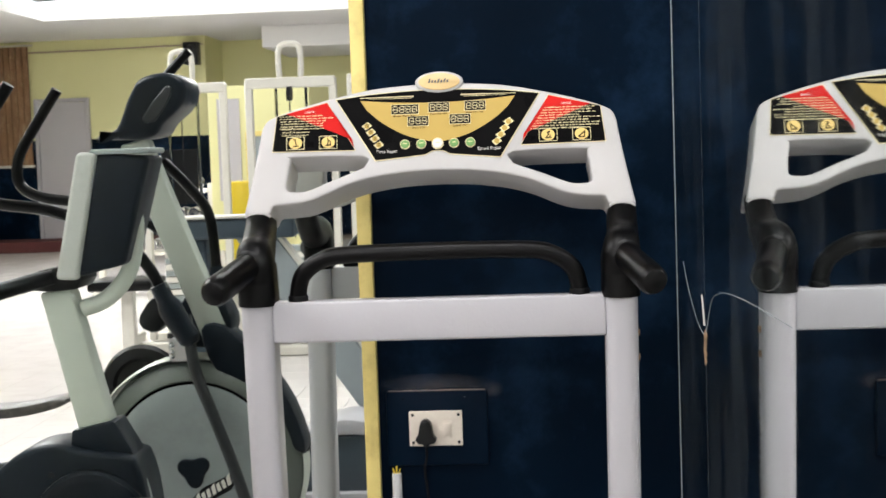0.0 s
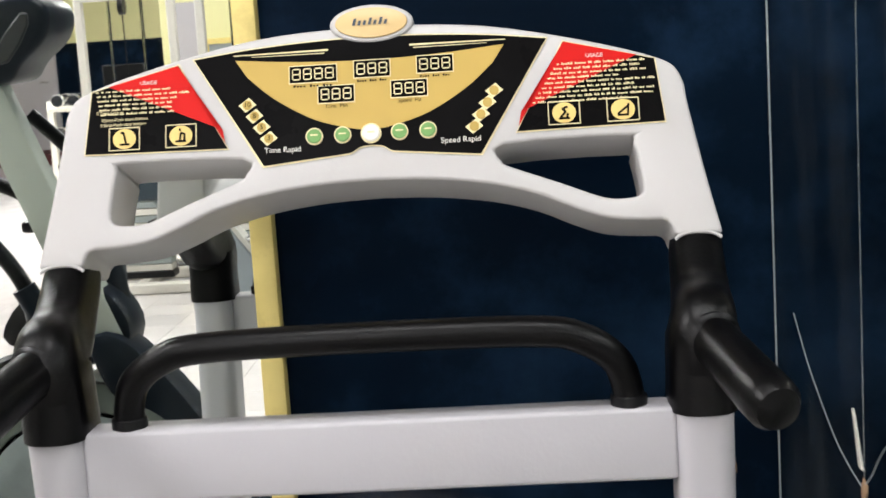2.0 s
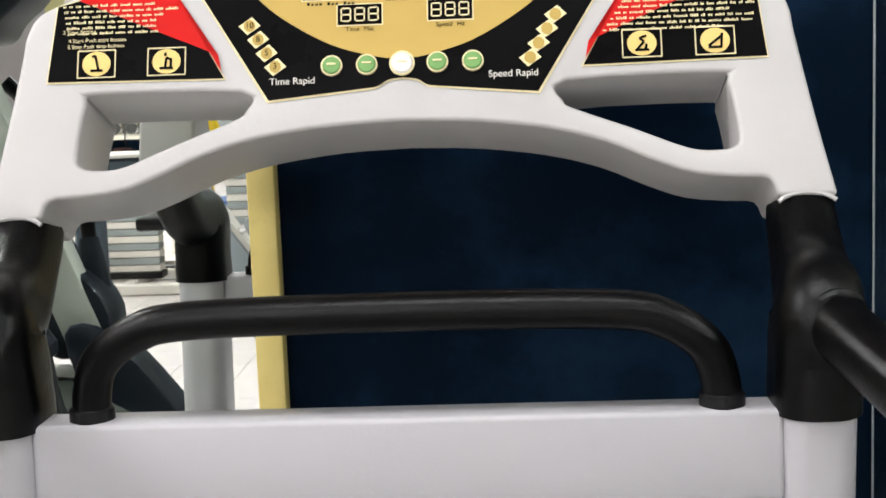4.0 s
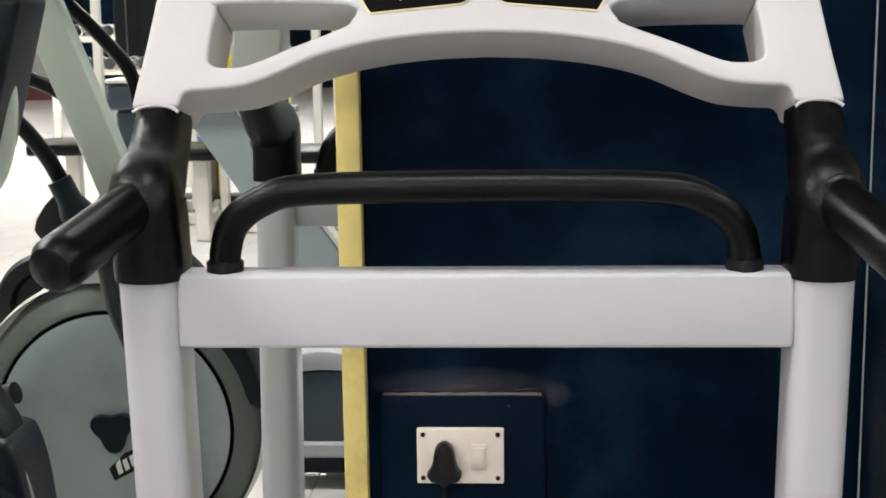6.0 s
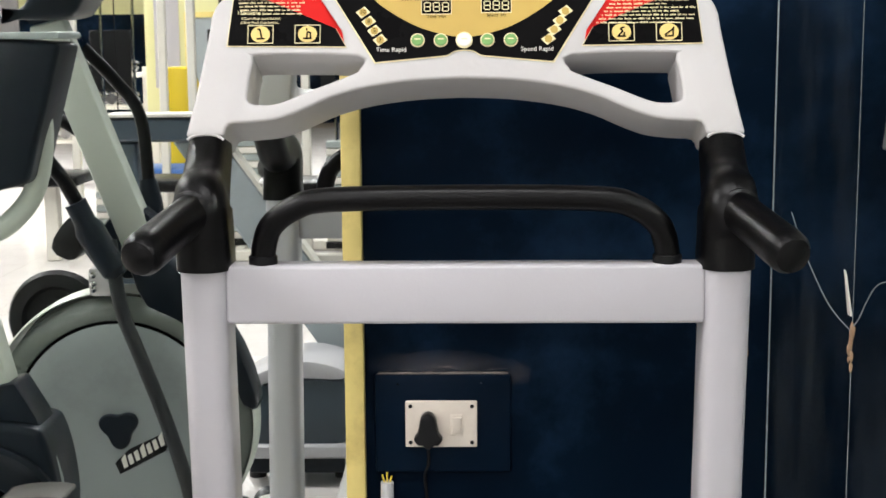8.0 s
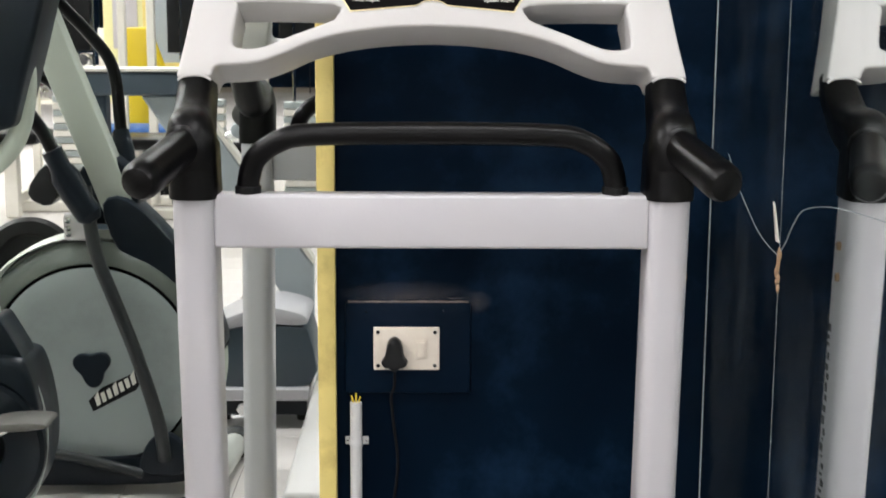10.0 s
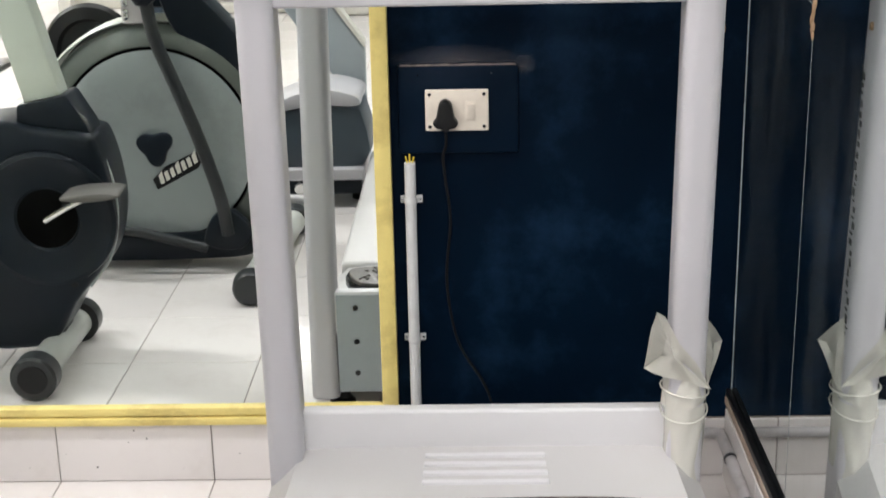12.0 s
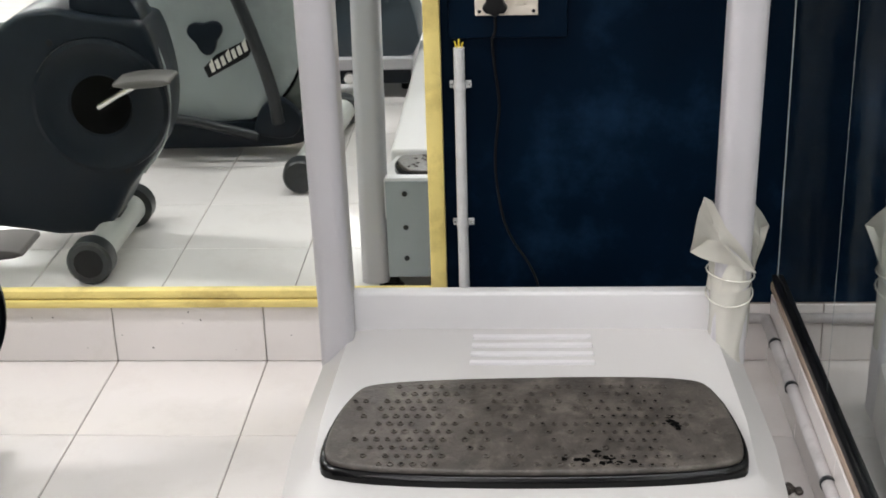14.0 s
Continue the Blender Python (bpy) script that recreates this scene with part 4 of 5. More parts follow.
part("crank_ring", newlathe([(0.158, 0.0), (0.156, 0.010), (0.146, 0.014), (0.135, 0.010), (0.120, 0.004), (0.074, 0.007), (0.066, -0.002), (0.0, -0.018)], V3(-0.845, 0.602, 0.370), (0, 1, 0), 48), M_CHARCOAL, bike, "round recessed crank cover")
# hub on a flat black disc that paints the dark of the crank recess
part("crank_hub_shade", newlathe([(0.069, 0.0), (0.068, 0.0035), (0.03, 0.004), (0.020, 0.010), (0.0, 0.012)], V3(-0.845, 0.602, 0.370), (0, 1, 0), 32), M_VOID, bike, "black hub on a flat disc painted as the shaded crank opening")
part("crank_arm", newtube([V3(-0.845, 0.590, 0.370), V3(-0.79, 0.560, 0.405), V3(-0.742, 0.545, 0.431)], [0.010, 0.008, 0.008], 10), M_CHROME, bike, "chromed crank arm")
ped = part("pedal", newslab(rounded([(-0.782, 0.446), (-0.742, 0.455), (-0.682, 0.457), (-0.654, 0.451), (-0.672, 0.441), (-0.732, 0.436), (-0.772, 0.439)], 3), lambda u, v, d: V3(u, 0.545 - 0.055 + d, v), 0.095, 0.006, 2), M_PEDAL, bike, "worn grey plastic pedal")
ped = part("pedal", newslab(rounded([(-1.03, 0.255), (-0.99, 0.268), (-0.92, 0.268), (-0.895, 0.258), (-0.92, 0.240), (-1.01, 0.240)], 3), lambda u, v, d: V3(u, 0.66 + 0.14 + d, v), 0.095, 0.006, 2), M_PEDAL, bike)
for k in range(3):
    part("pedal_slot", newbox((-0.955 + 0.02 * k, -0.885, 0.2665), (-0.945 + 0.02 * k, -0.82, 0.2700)), M_BLACK, ped, smooth=False)
for hx, hz in ((-0.78, 0.470), (-0.80, 0.215), (-0.945, 0.515)):
    part("cover_screw", newlathe([(0.008, -0.001), (0.008, 0.001), (0, 0.0012)], V3(hx, 0.600, hz), (0, 1, 0), 12), M_BLACK, bike)
part("side_print", newslab([(-1.36, 0.335), (-1.22, 0.33), (-1.20, 0.345), (-1.25, 0.365), (-1.36, 0.365)], lambda u, v, d: V3(u, 0.5985 + d, v), 0.001), M_SILVER, bike, "unreadable grey print", smooth=False)
part("mast_boot", newslab([(-0.905, 0.56), (-0.725, 0.52), (-0.745, 0.575), (-0.785, 0.645), (-0.898, 0.622)], lambda u, v, d: V3(u, 0.63 + d, v), 0.10, 0.008, 2), M_CHARCOAL, bike, "charcoal mast boot")
part("mast", newslab([(-0.880, 0.60), (-0.795, 0.62), (-0.885, 0.985), (-0.968, 0.975)], lambda u, v, d: V3(u, 0.645 + d, v), 0.07, 0.010, 2), M_GREEN, bike, "pale green steel mast")
part("console_stem", newtube(smooth_path([V3(-0.865, 0.68, 0.93), V3(-0.80, 0.68, 0.955), V3(-0.742, 0.68, 1.02), V3(-0.718, 0.68, 1.12), V3(-0.722, 0.68, 1.22)], 5), 0.022, 12), M_GREEN, bike, "curved pale green stem")
tabl = part("console", newslab([(-0.860, 1.015), (-0.730, 1.045), (-0.655, 1.315), (-0.800, 1.325)], lambda u, v, d: V3(u, 0.61 + d, v), 0.15, 0.014, 3), M_CHARCOAL, bike, "dark tilted console")
part("console_face", newslab([(-0.908, 1.012), (-0.850, 1.009), (-0.785, 1.326), (-0.838, 1.330)], lambda u, v, d: V3(u, 0.596 + d, v), 0.178, 0.012, 3), M_FOOT, tabl, "silver grey console edge")
part("console_top", newbox((-0.807, -0.765, 1.322), (-0.655, -0.606, 1.336), 0.006, 2), M_SILVER, tabl)
part("handle_clamp", newslab(rounded([(-0.99, 0.985), (-0.86, 0.985), (-0.85, 1.035), (-0.90, 1.045), (-1.0, 1.02)], 2), lambda u, v, d: V3(u, 0.62 + d, v), 0.13, 0.008, 2), M_BLACK, bike)
for yv in (0.60, 0.80):
    part("hand_grip", newtube([V3(-0.92, yv + 0.02, 1.018), V3(-0.97, yv, 1.008), V3(-1.07, yv - 0.01, 0.982), V3(-1.082, yv - 0.01, 0.979)], [0.019, 0.021, 0.0225, 0.012], 14), M_FOAM, bike)
part("front_foot", newtube([V3(-0.864, 0.46, 0.052), V3(-0.860, 0.80, 0.052)], 0.036, 20), M_FOOT, bike, "grey stabiliser tube")
CAP = [(0.036, 0.0), (0.052, 0.002), (0.052, 0.044), (0.046, 0.050), (0.0, 0.051)]
part("end_cap", newlathe(CAP, V3(-0.864, 0.480, 0.052), (0, 1, 0), 24), M_RIM, bike, "black rubber end cap")
part("end_cap", newlathe(CAP, V3(-0.860, 0.785, 0.052), (0, -1, 0), 24), M_RIM, bike, "black rubber end cap")
part("cap_face", newlathe([(0.034, 0.0), (0.033, 0.0012), (0.0, 0.002)], V3(-0.864, 0.480 - max(h for _, h in CAP), 0.052), (0, 1, 0), 24), M_BLACK, bike, "black face of the end cap")
part("foot_bracket", newbox((-0.915, -0.72, 0.06), (-0.845, -0.63, 0.12), 0.01, 2), M_CHARCOAL, bike)
part("rear_tube", newtube([V3(-1.15, 0.66, 0.475), V3(-1.48, 0.66, 0.50)], 0.035, 16), M_CHROME, bike, "chromed seat slide")
part("seat", newslab(rounded([(-1.62, 0.60), (-1.50, 0.585), (-1.34, 0.60), (-1.28, 0.625), (-1.29, 0.655), (-1.36, 0.668), (-1.55, 0.675), (-1.62, 0.66)], 3), lambda u, v, d: V3(u, 0.56 + d, v), 0.22, 0.02, 3), M_FOAM, bike, "black padded seat")
part("seat_post", newbox((-1.47, -0.70, 0.46), (-1.40, -0.63, 0.60), 0.01, 2), M_SHELL, bike)
part("rear_foot", newtube([V3(-1.50, 0.44, 0.05), V3(-1.50, 0.86, 0.05)], 0.038, 16), M_FOOT, bike)
part("rear_frame", newtube([V3(-1.35, 0.68, 0.22), V3(-1.50, 0.68, 0.05)], 0.03, 12), M_CHARCOAL, bike)

bike.matrix_basis = Matrix.Translation((-0.024, 0.042, 0)) @ bike.matrix_basis


# ---- elliptical trainer ----
def elliptical():
    e = thing("elliptical_trainer", (-0.74, -1.24, 0), "silver and charcoal elliptical trainer with a pale green mast", "elliptical trainer", "elliptical trainers")
    hx, hz = -0.735, 0.415
    part("housing", newlathe([(0.0, -0.16), (0.30, -0.16), (0.345, -0.13), (0.352, -0.08), (0.345, -0.03), (0.318, -0.004), (0.286, 0.0), (0.280, -0.010), (0.0, -0.012)], V3(hx, 1.165, hz), (0, 1, 0), 64), M_HOUSING, e, "grey-green round flywheel housing")
    part("green_band", newlathe([(0.353, -0.14), (0.360, -0.11), (0.360, -0.05), (0.353, -0.02)], V3(hx - 0.006, 1.165, hz + 0.003), (0, 1, 0), 64), M_GREEN, e, "pale green outer band")
    # solid black ring in place of the shade between disc and housing
    part("gap_shade_ring", newlathe([(0.285, -0.012), (0.283, -0.0055), (0.262, -0.0055), (0.260, -0.012)], V3(hx, 1.160, hz), (0, 1, 0), 64), M_VOID, e, "black ring painted as the shaded gap round the disc")
    dsc = part("disc", newlathe([(0.277, -0.012), (0.275, -0.003), (0.250, 0.0), (0.19, 0.002), (0.186, 0.0008), (0.0, 0.004)], V3(hx, 1.160, hz), (0, 1, 0), 64), M_DISC, e, "silver grey side disc")
    tri = []
    for k in range(36):
        a = 2 * math.pi * k / 36
        r = 0.046 + 0.010 * math.cos(3 * (a - 0.6))
        tri.append((hx + r * math.cos(a), hz + r * math.sin(a)))
    bm = bmesh.new()
    rows = [[bm.verts.new(V3(hx + (u - hx) * k, yv, hz + (v - hz) * k)) for u, v in tri] for k, yv in ((1.0, 1.160), (1.0, 1.146), (0.95, 1.142), (0.5, 1.1405))]
    for A, B in zip(rows, rows[1:]):
        for k in range(36):
            bm.faces.new((A[k], A[(k + 1) % 36], B[(k + 1) % 36], B[k]))
    mid = bm.verts.new(V3(hx, 1.140, hz))
    for k in range(36):
        bm.faces.new((rows[-1][k], rows[-1][(k + 1) % 36], mid))
    part("hub_cap", bm, M_CHARCOAL, dsc, "three-lobed dark hub cap")
    part("badge", newslab([(-0.738, 0.290), (-0.618, 0.352), (-0.596, 0.388), (-0.618, 0.402), (-0.712, 0.358), (-0.750, 0.320)], lambda u, v, d: V3(u, 1.153 + d, v), 0.003, 0.001, 1), M_BLACK, dsc, "black badge with a pale mark", smooth=False)
    for k in range(7):
        u0, v0 = -0.726 + 0.0165 * k, 0.306 + 0.0098 * k
        part("badge_mark", newslab([(u0, v0), (u0 + 0.0105, v0 + 0.0062), (u0 + 0.003, v0 + 0.032 + (0.009 if k in (0, 3, 6) else 0)), (u0 - 0.007, v0 + 0.025)], lambda u, v, d: V3(u, 1.151 + d, v), 0.003), M_PRINT, dsc, smooth=False)
    part("lower_shroud", newslab(rounded([(-1.02, 0.085), (-0.60, 0.080), (-0.46, 0.10), (-0.42, 0.16), (-0.50, 0.175), (-0.60, 0.165), (-0.74, 0.16), (-0.90, 0.185), (-1.02, 0.17)], 3), lambda u, v, d: V3(u, 1.145 + d, v), 0.20, 0.012, 2), M_CHARCOAL, e, "charcoal lower shroud")
    part("crank_cover", newslab(rounded([(-0.60, 0.13), (-0.50, 0.12), (-0.47, 0.18), (-0.52, 0.235), (-0.57, 0.225), (-0.60, 0.18)], 3), lambda u, v, d: V3(u, 1.110 + d, v), 0.04, 0.01, 2), M_CHARCOAL, e)
    part("side_link", newtube([V3(-0.93, 1.13, 0.19), V3(-0.78, 1.12, 0.17), V3(-0.60, 1.115, 0.125)], 0.014, 10), M_RIM, e)
    part("cable", newtube(smooth_path([V3(-0.725, 1.10, 0.92), V3(-0.712, 1.09, 0.82), V3(-0.695, 1.085, 0.73), V3(-0.655, 1.085, 0.62), V3(-0.595, 1.085, 0.45), V3(-0.548, 1.09, 0.28), V3(-0.535, 1.10, 0.17)], 5), 0.0190, 12), M_RIM, e, "grey swing arm lower tube")
    part("shoulder", newslab(rounded([(-0.70, 0.86), (-0.63, 0.875), (-0.52, 0.77), (-0.42, 0.62), (-0.375, 0.46), (-0.45, 0.50), (-0.55, 0.66), (-0.66, 0.735)], 3), lambda u, v, d: V3(u, 1.175 + d, v), 0.12, 0.014, 2), M_CHARCOAL, e, "charcoal shoulder cover")
    part("pivot_block", newslab(rounded([(-0.80, 0.86), (-0.745, 0.975), (-0.665, 0.985), (-0.605, 0.90), (-0.625, 0.825), (-0.72, 0.80)], 3), lambda u, v, d: V3(u, 1.205 + d, v), 0.14, 0.014, 2), M_CHARCOAL, e, "dark pivot block")
    part("clamp", newslab(rounded([(-0.885, 0.895), (-0.835, 0.975), (-0.790, 0.955), (-0.82, 0.865)], 3), lambda u, v, d: V3(u, 1.12 + d, v), 0.09, 0.010, 2), M_BLACK, e, "black clamp")
    part("clamp_pin", newtube([V3(-0.835, 1.17, 0.92), V3(-0.74, 1.22, 0.90)], 0.014, 10), M_RIM, e)
    part("pivot_plate", newbox((-0.80, -1.20, 0.765), (-0.73, -1.15, 0.84), 0.012, 2), M_SHELL, e)
    for dz in (0.785, 0.80, 0.822):
        part("pivot_bolt", newlathe([(0.009, 0), (0.008, 0.005), (0, 0.006)], V3(-0.785, 1.150, dz), (0, 1, 0), 10), M_CHROME, e)
    part("mast", newslab([(-0.690, 0.80), (-0.610, 0.84), (-0.850, 1.475), (-0.938, 1.455)], lambda u, v, d: V3(u, 1.20 + d, v), 0.07, 0.010, 2), M_GREEN, e, "pale green steel mast")
    con = part("console", newslab(rounded([(-0.995, 1.480), (-0.93, 1.507), (-0.885, 1.605), (-0.845, 1.660), (-0.76, 1.675), (-0.705, 1.640), (-0.715, 1.575), (-0.775, 1.520), (-0.81, 1.480), (-0.90, 1.470)], 4), lambda u, v, d: V3(u, 1.13 + d, v), 0.22, 0.025, 3), M_CHARCOAL, e, "dark rounded console")
    part("console_ridge", newslab(rounded([(-0.84, 1.535), (-0.76, 1.635), (-0.745, 1.605), (-0.80, 1.525)], 2), lambda u, v, d: V3(u, 1.122 + d, v), 0.012, 0.004, 1), M_RIM, con)
    for yv in (1.02, 1.46):
        part("moving_arm", newtube(smooth_path([V3(-1.218, yv, 1.650), V3(-1.30, yv, 1.53), V3(-1.362, yv, 1.425), V3(-1.360, yv, 1.335), V3(-1.28, yv, 1.290), V3(-1.12, yv + 0.01, 1.262), V3(-0.93, yv + 0.03, 1.190), V3(-0.83, yv + 0.05, 1.08), V3(-0.765, yv + 0.06, 0.94)], 5), 0.0185, 14), M_FOAM, e, "black bent moving handlebar")
        part("arm_boot", newtube(smooth_path([V3(-0.80, yv + 0.05, 1.02), V3(-0.77, yv + 0.06, 0.95), V3(-0.735, yv + 0.07, 0.88), V3(-0.70, yv + 0.07, 0.83)], 3), [0.028] * 3 + [0.038] * 3 + [0.036] * 3 + [0.02], 14), M_CHARCOAL, e, "dark rubber pivot boot")
        part("pedal", newslab(rounded([(-1.72, 0.40), (-1.45, 0.41), (-1.30, 0.435), (-1.25, 0.43), (-1.29, 0.405), (-1.45, 0.375), (-1.72, 0.37)], 3), lambda u, v, d, yy=yv: V3(u, yy + 0.02 + d, v + (0.16 if yy > 1.2 else 0)), 0.15, 0.008, 2), M_RUBBER, e, "black ribbed foot pedal")
        part("pedal_arm", newtube(smooth_path([V3(-1.75, yv + 0.09, 0.33), V3(-1.45, yv + 0.09, 0.35), V3(-1.20, yv + 0.08, 0.42), V3(-1.05, yv + 0.07, 0.49), V3(-0.93, yv + 0.05, 0.53)], 5), 0.026, 12), M_RIM, e, "dark pedal arm")
    part("fixed_arm", newtube(smooth_path([V3(-0.775, 1.50, 1.765), V3(-0.86, 1.46, 1.665), V3(-0.925, 1.42, 1.585), V3(-0.93, 1.36, 1.515), V3(-0.86, 1.27, 1.435)], 5), 0.016, 12), M_FOAM, e)
    part("side_arm", newtube(smooth_path([V3(-0.83, 1.31, 1.40), V3(-0.75, 1.33, 1.31), V3(-0.69, 1.33, 1.22), V3(-0.672, 1.32, 1.06), V3(-0.665, 1.31, 0.96)], 5), 0.017, 12), M_FOAM, e)
    part("side_arm_boot", newtube([V3(-0.672, 1.32, 1.05), V3(-0.665, 1.31, 1.0), V3(-0.65, 1.30, 0.88), V3(-0.64, 1.30, 0.82)], [0.022, 0.03, 0.035, 0.03], 12), M_CHARCOAL, e)
    part("crank_wheel", newlathe([(0.135, -0.02), (0.145, 0.0), (0.135, 0.02), (0.10, 0.024), (0.09, 0.01), (0.0, 0.006)], V3(-0.99, 1.52, 0.63), (0, 1, 0), 36), M_BLACK, e, "black crank wheel")
    part("rail", newbox((-1.95, -1.28, 0.075), (-1.0, -1.20, 0.135), 0.01, 2), M_GREYSTEEL, e)
    for fx in (-0.409, -1.90):
        part("stabiliser", newtube([V3(fx - 0.03, 0.848, 0.0995), V3(fx + 0.015, 1.47, 0.0995)], 0.038, 18), M_FOOT, e, "grey stabiliser tube")
        for dx, yv in ((-0.03, 0.848), (0.015, 1.47)):
            part("end_cap", newlathe([(0, 0.028), (0.042, 0.024), (0.048, 0.015), (0.048, -0.025), (0.038, -0.028)], V3(fx + dx, yv, 0.0985), (0.1, 1, 0), 22), M_RIM, e, "black rubber end cap")
    return e


ell = elliptical()
GROW = 0.962
ell.matrix_basis = Matrix.Translation((-0.078, -0.184, -0.0486)) @ Matrix.Scale(GROW, 4) @ ell.matrix_basis


# ---- scuffs above the socket board ----
rng = random.Random(12)
bm = bmesh.new()
for k in range(14):
    x = -0.04 + 0.235 * rng.random() ** 0.8
    z = 0.8035 + abs(rng.gauss(0, 0.008)) + (0.02 * rng.random() - 0.012 if x > 0.15 else 0)
    w, h = rng.uniform(0.003, 0.030), rng.uniform(0.0002, 0.0005)
    a = rng.uniform(-0.15, 0.15) if x < 0.15 else rng.uniform(-1.2, 1.2)
    c, s = math.cos(a), math.sin(a)
    vs = [bm.verts.new((x + p * c - q * s, -0.0008, z + p * s + q * c)) for p, q in ((-w / 2, -h), (w / 2, -h * 0.4), (w / 2, h * 0.5), (-w / 2, h))]
    bm.faces.new(vs)
scuff = part("scuff_marks", bm, M_SCUFF, wall_back, smooth=False)
scuff["kind"] = "stuff"

# chalky smear over the board, thinning out to its rim
M_SMEAR = material("chalky_smear", (0.20, 0.18, 0.185), 0.85, vary=0.3, scale=40)
nt = M_SMEAR.node_tree
tc, mp, gr, ns, mu, m3 = (nt.nodes.new("ShaderNode" + k) for k in ("TexCoord", "Mapping", "TexGradient", "TexNoise", "Math", "Math"))
mp.inputs["Scale"].default_value = (1, 1, 1)
gr.gradient_type = "SPHERICAL"
ns.inputs["Scale"].default_value, ns.inputs["Detail"].default_value, ns.inputs["Roughness"].default_value = 3.0, 8, 0.7
mu.operation, m3.operation = "SUBTRACT", "MULTIPLY"
mu.use_clamp = True
mu.inputs[1].default_value = 0.24
nt.links.new(tc.outputs["Object"], gr.inputs["Vector"])
nt.links.new(tc.outputs["Object"], ns.inputs["Vector"])
nt.links.new(ns.outputs["Fac"], mu.inputs[0])
nt.links.new(mu.outputs[0], m3.inputs[0])
nt.links.new(gr.outputs["Fac"], m3.inputs[1])
nt.links.new(m3.outputs[0], nt.nodes["Principled BSDF"].inputs["Alpha"])
for cx, cz, rx, rz in ((0.055, 0.815, 0.125, 0.026), (0.176, 0.802, 0.024, 0.022)):
    bm = bmesh.new()
    bm.faces.new([bm.verts.new((p, 0, q)) for p, q in ((-1, -1), (1, -1), (1, 1), (-1, 1))])
    sm = part("smear", bm, M_SMEAR, wall_back, smooth=False)
    sm.matrix_world = Matrix.Translation((cx, -0.0011 - rx * 0.002, cz)) @ Matrix.Diagonal((rx, 1, rz, 1))


# ---- the hall behind ----
def door_far():
    d = thing("door_1", (-6.750, FAR + 0.03, 0), "closed pale grey flush door in a navy wall", "door")
    d["kind"] = "structure"
    part("leaf", newbox((-7.080, FAR + 0.002, 0.0), (-6.360, FAR + 0.045, 2.18), 0.004, 1), M_DOOR, d)
    part("frame", newbox((-7.140, FAR + 0.002, 0.0), (-7.085, FAR + 0.06, 2.24), 0.004, 1), M_DOOR, d)
    part("frame", newbox((-6.355, FAR + 0.002, 0.0), (-6.300, FAR + 0.06, 2.24), 0.004, 1), M_DOOR, d)
    part("frame", newbox((-7.084, FAR + 0.002, 2.185), (-6.356, FAR + 0.06, 2.24), 0.004, 1), M_DOOR, d)
    part("door_handle", newtube([(-6.430, FAR + 0.045, 1.10), (-6.430, FAR + 0.09, 1.10), (-6.540, FAR + 0.09, 1.10)], 0.012, 8), M_CHROME, d)


door_far()
cur = thing("curtain", (-7.450, FAR + 0.08, 1.25), "brown patterned curtain hanging from a rod", "curtain")
bm = bmesh.new()
G = []
for j in range(2):
    z = 3.02 - j * 1.76
    G.append([bm.verts.new((-7.750 + 0.58 * k / 40, FAR + 0.09 + 0.03 * math.sin(k * 0.95), z)) for k in range(41)])
for k in range(40):
    bm.faces.new((G[0][k], G[0][k + 1], G[1][k + 1], G[1][k]))
part("cloth", bm, M_CURTAIN, cur)
part("hem", newbox((-7.760, FAR + 0.05, 1.225), (-7.160, FAR + 0.13, 1.262), 0.004, 1), M_OFFWHITE, cur)
part("rod", newtube([(-7.850, FAR + 0.09, 3.04), (-7.100, FAR + 0.09, 3.04)], 0.014, 8), M_OFFWHITE, cur)
spk = thing("wall_speaker", (-4.700, FAR + 0.1, 2.66), "small black loudspeaker on the yellow wall", "speaker")
part("cabinet", newbox((-4.800, FAR + 0.02, 2.66), (-4.580, FAR + 0.22, 2.99), 0.012, 2), M_BLACK, spk)
for z, r in ((2.76, 0.075), (2.91, 0.04)):
    part("cone", newlathe([(r, 0.0), (r * 0.9, 0.006), (r * 0.3, -0.004), (0, 0.004)], (-4.690, FAR + 0.221, z), (0, 1, 0), 20), M_RIM, spk)
tagged(new("cable_run", finish("cable_run", newtube([(LEFT + 0.1, FAR + 0.02, 2.93), (-6.200, FAR + 0.02, 2.94), (JOG - 0.02, FAR + 0.02, 2.97)], 0.012, 6), M_WOOD)), "thin brown cable run along the yellow wall", "cable")
plat = thing("platform", (-6.900, FAR + 0.5, 0), "low platform with a maroon carpet edge", "platform")
part("edge", newbox((LEFT + 0.05, FAR + 0.9, 0.003), (-5.200, FAR + 1.0, 0.16), 0.006, 1), M_MAROON, plat)
part("top", newbox((LEFT + 0.05, FAR + 0.065, 0.003), (-5.200, FAR + 0.899, 0.15), 0.006, 1), M_MAROON, plat)


def dumbbell_rack(x, y):
    r = thing("dumbbell_rack", (x, y, 0), "ivory rack with rows of chrome and black dumbbells", "rack")
    for sx in (-0.55, 0.55):
        part("post", newbox((x + sx - 0.03, y - 0.03, 0.004), (x + sx + 0.03, y + 0.03, 1.05), 0.006, 1), M_OFFWHITE, r)
        part("foot", newbox((x + sx - 0.03, y - 0.25, 0.003), (x + sx + 0.03, y + 0.25, 0.06), 0.006, 1), M_OFFWHITE, r)
    for z in (0.42, 0.72, 1.0):
        part("shelf", newbox((x - 0.52, y - 0.05, z - 0.04), (x + 0.52, y + 0.18, z), 0.006, 1), M_OFFWHITE, r)
    return r


dumbbell_rack(-3.35, -10.5)
db = thing("dumbbell", (0, 0, 0), "black and chrome dumbbell resting on the rack", "dumbbell", "dumbbells on the rack")
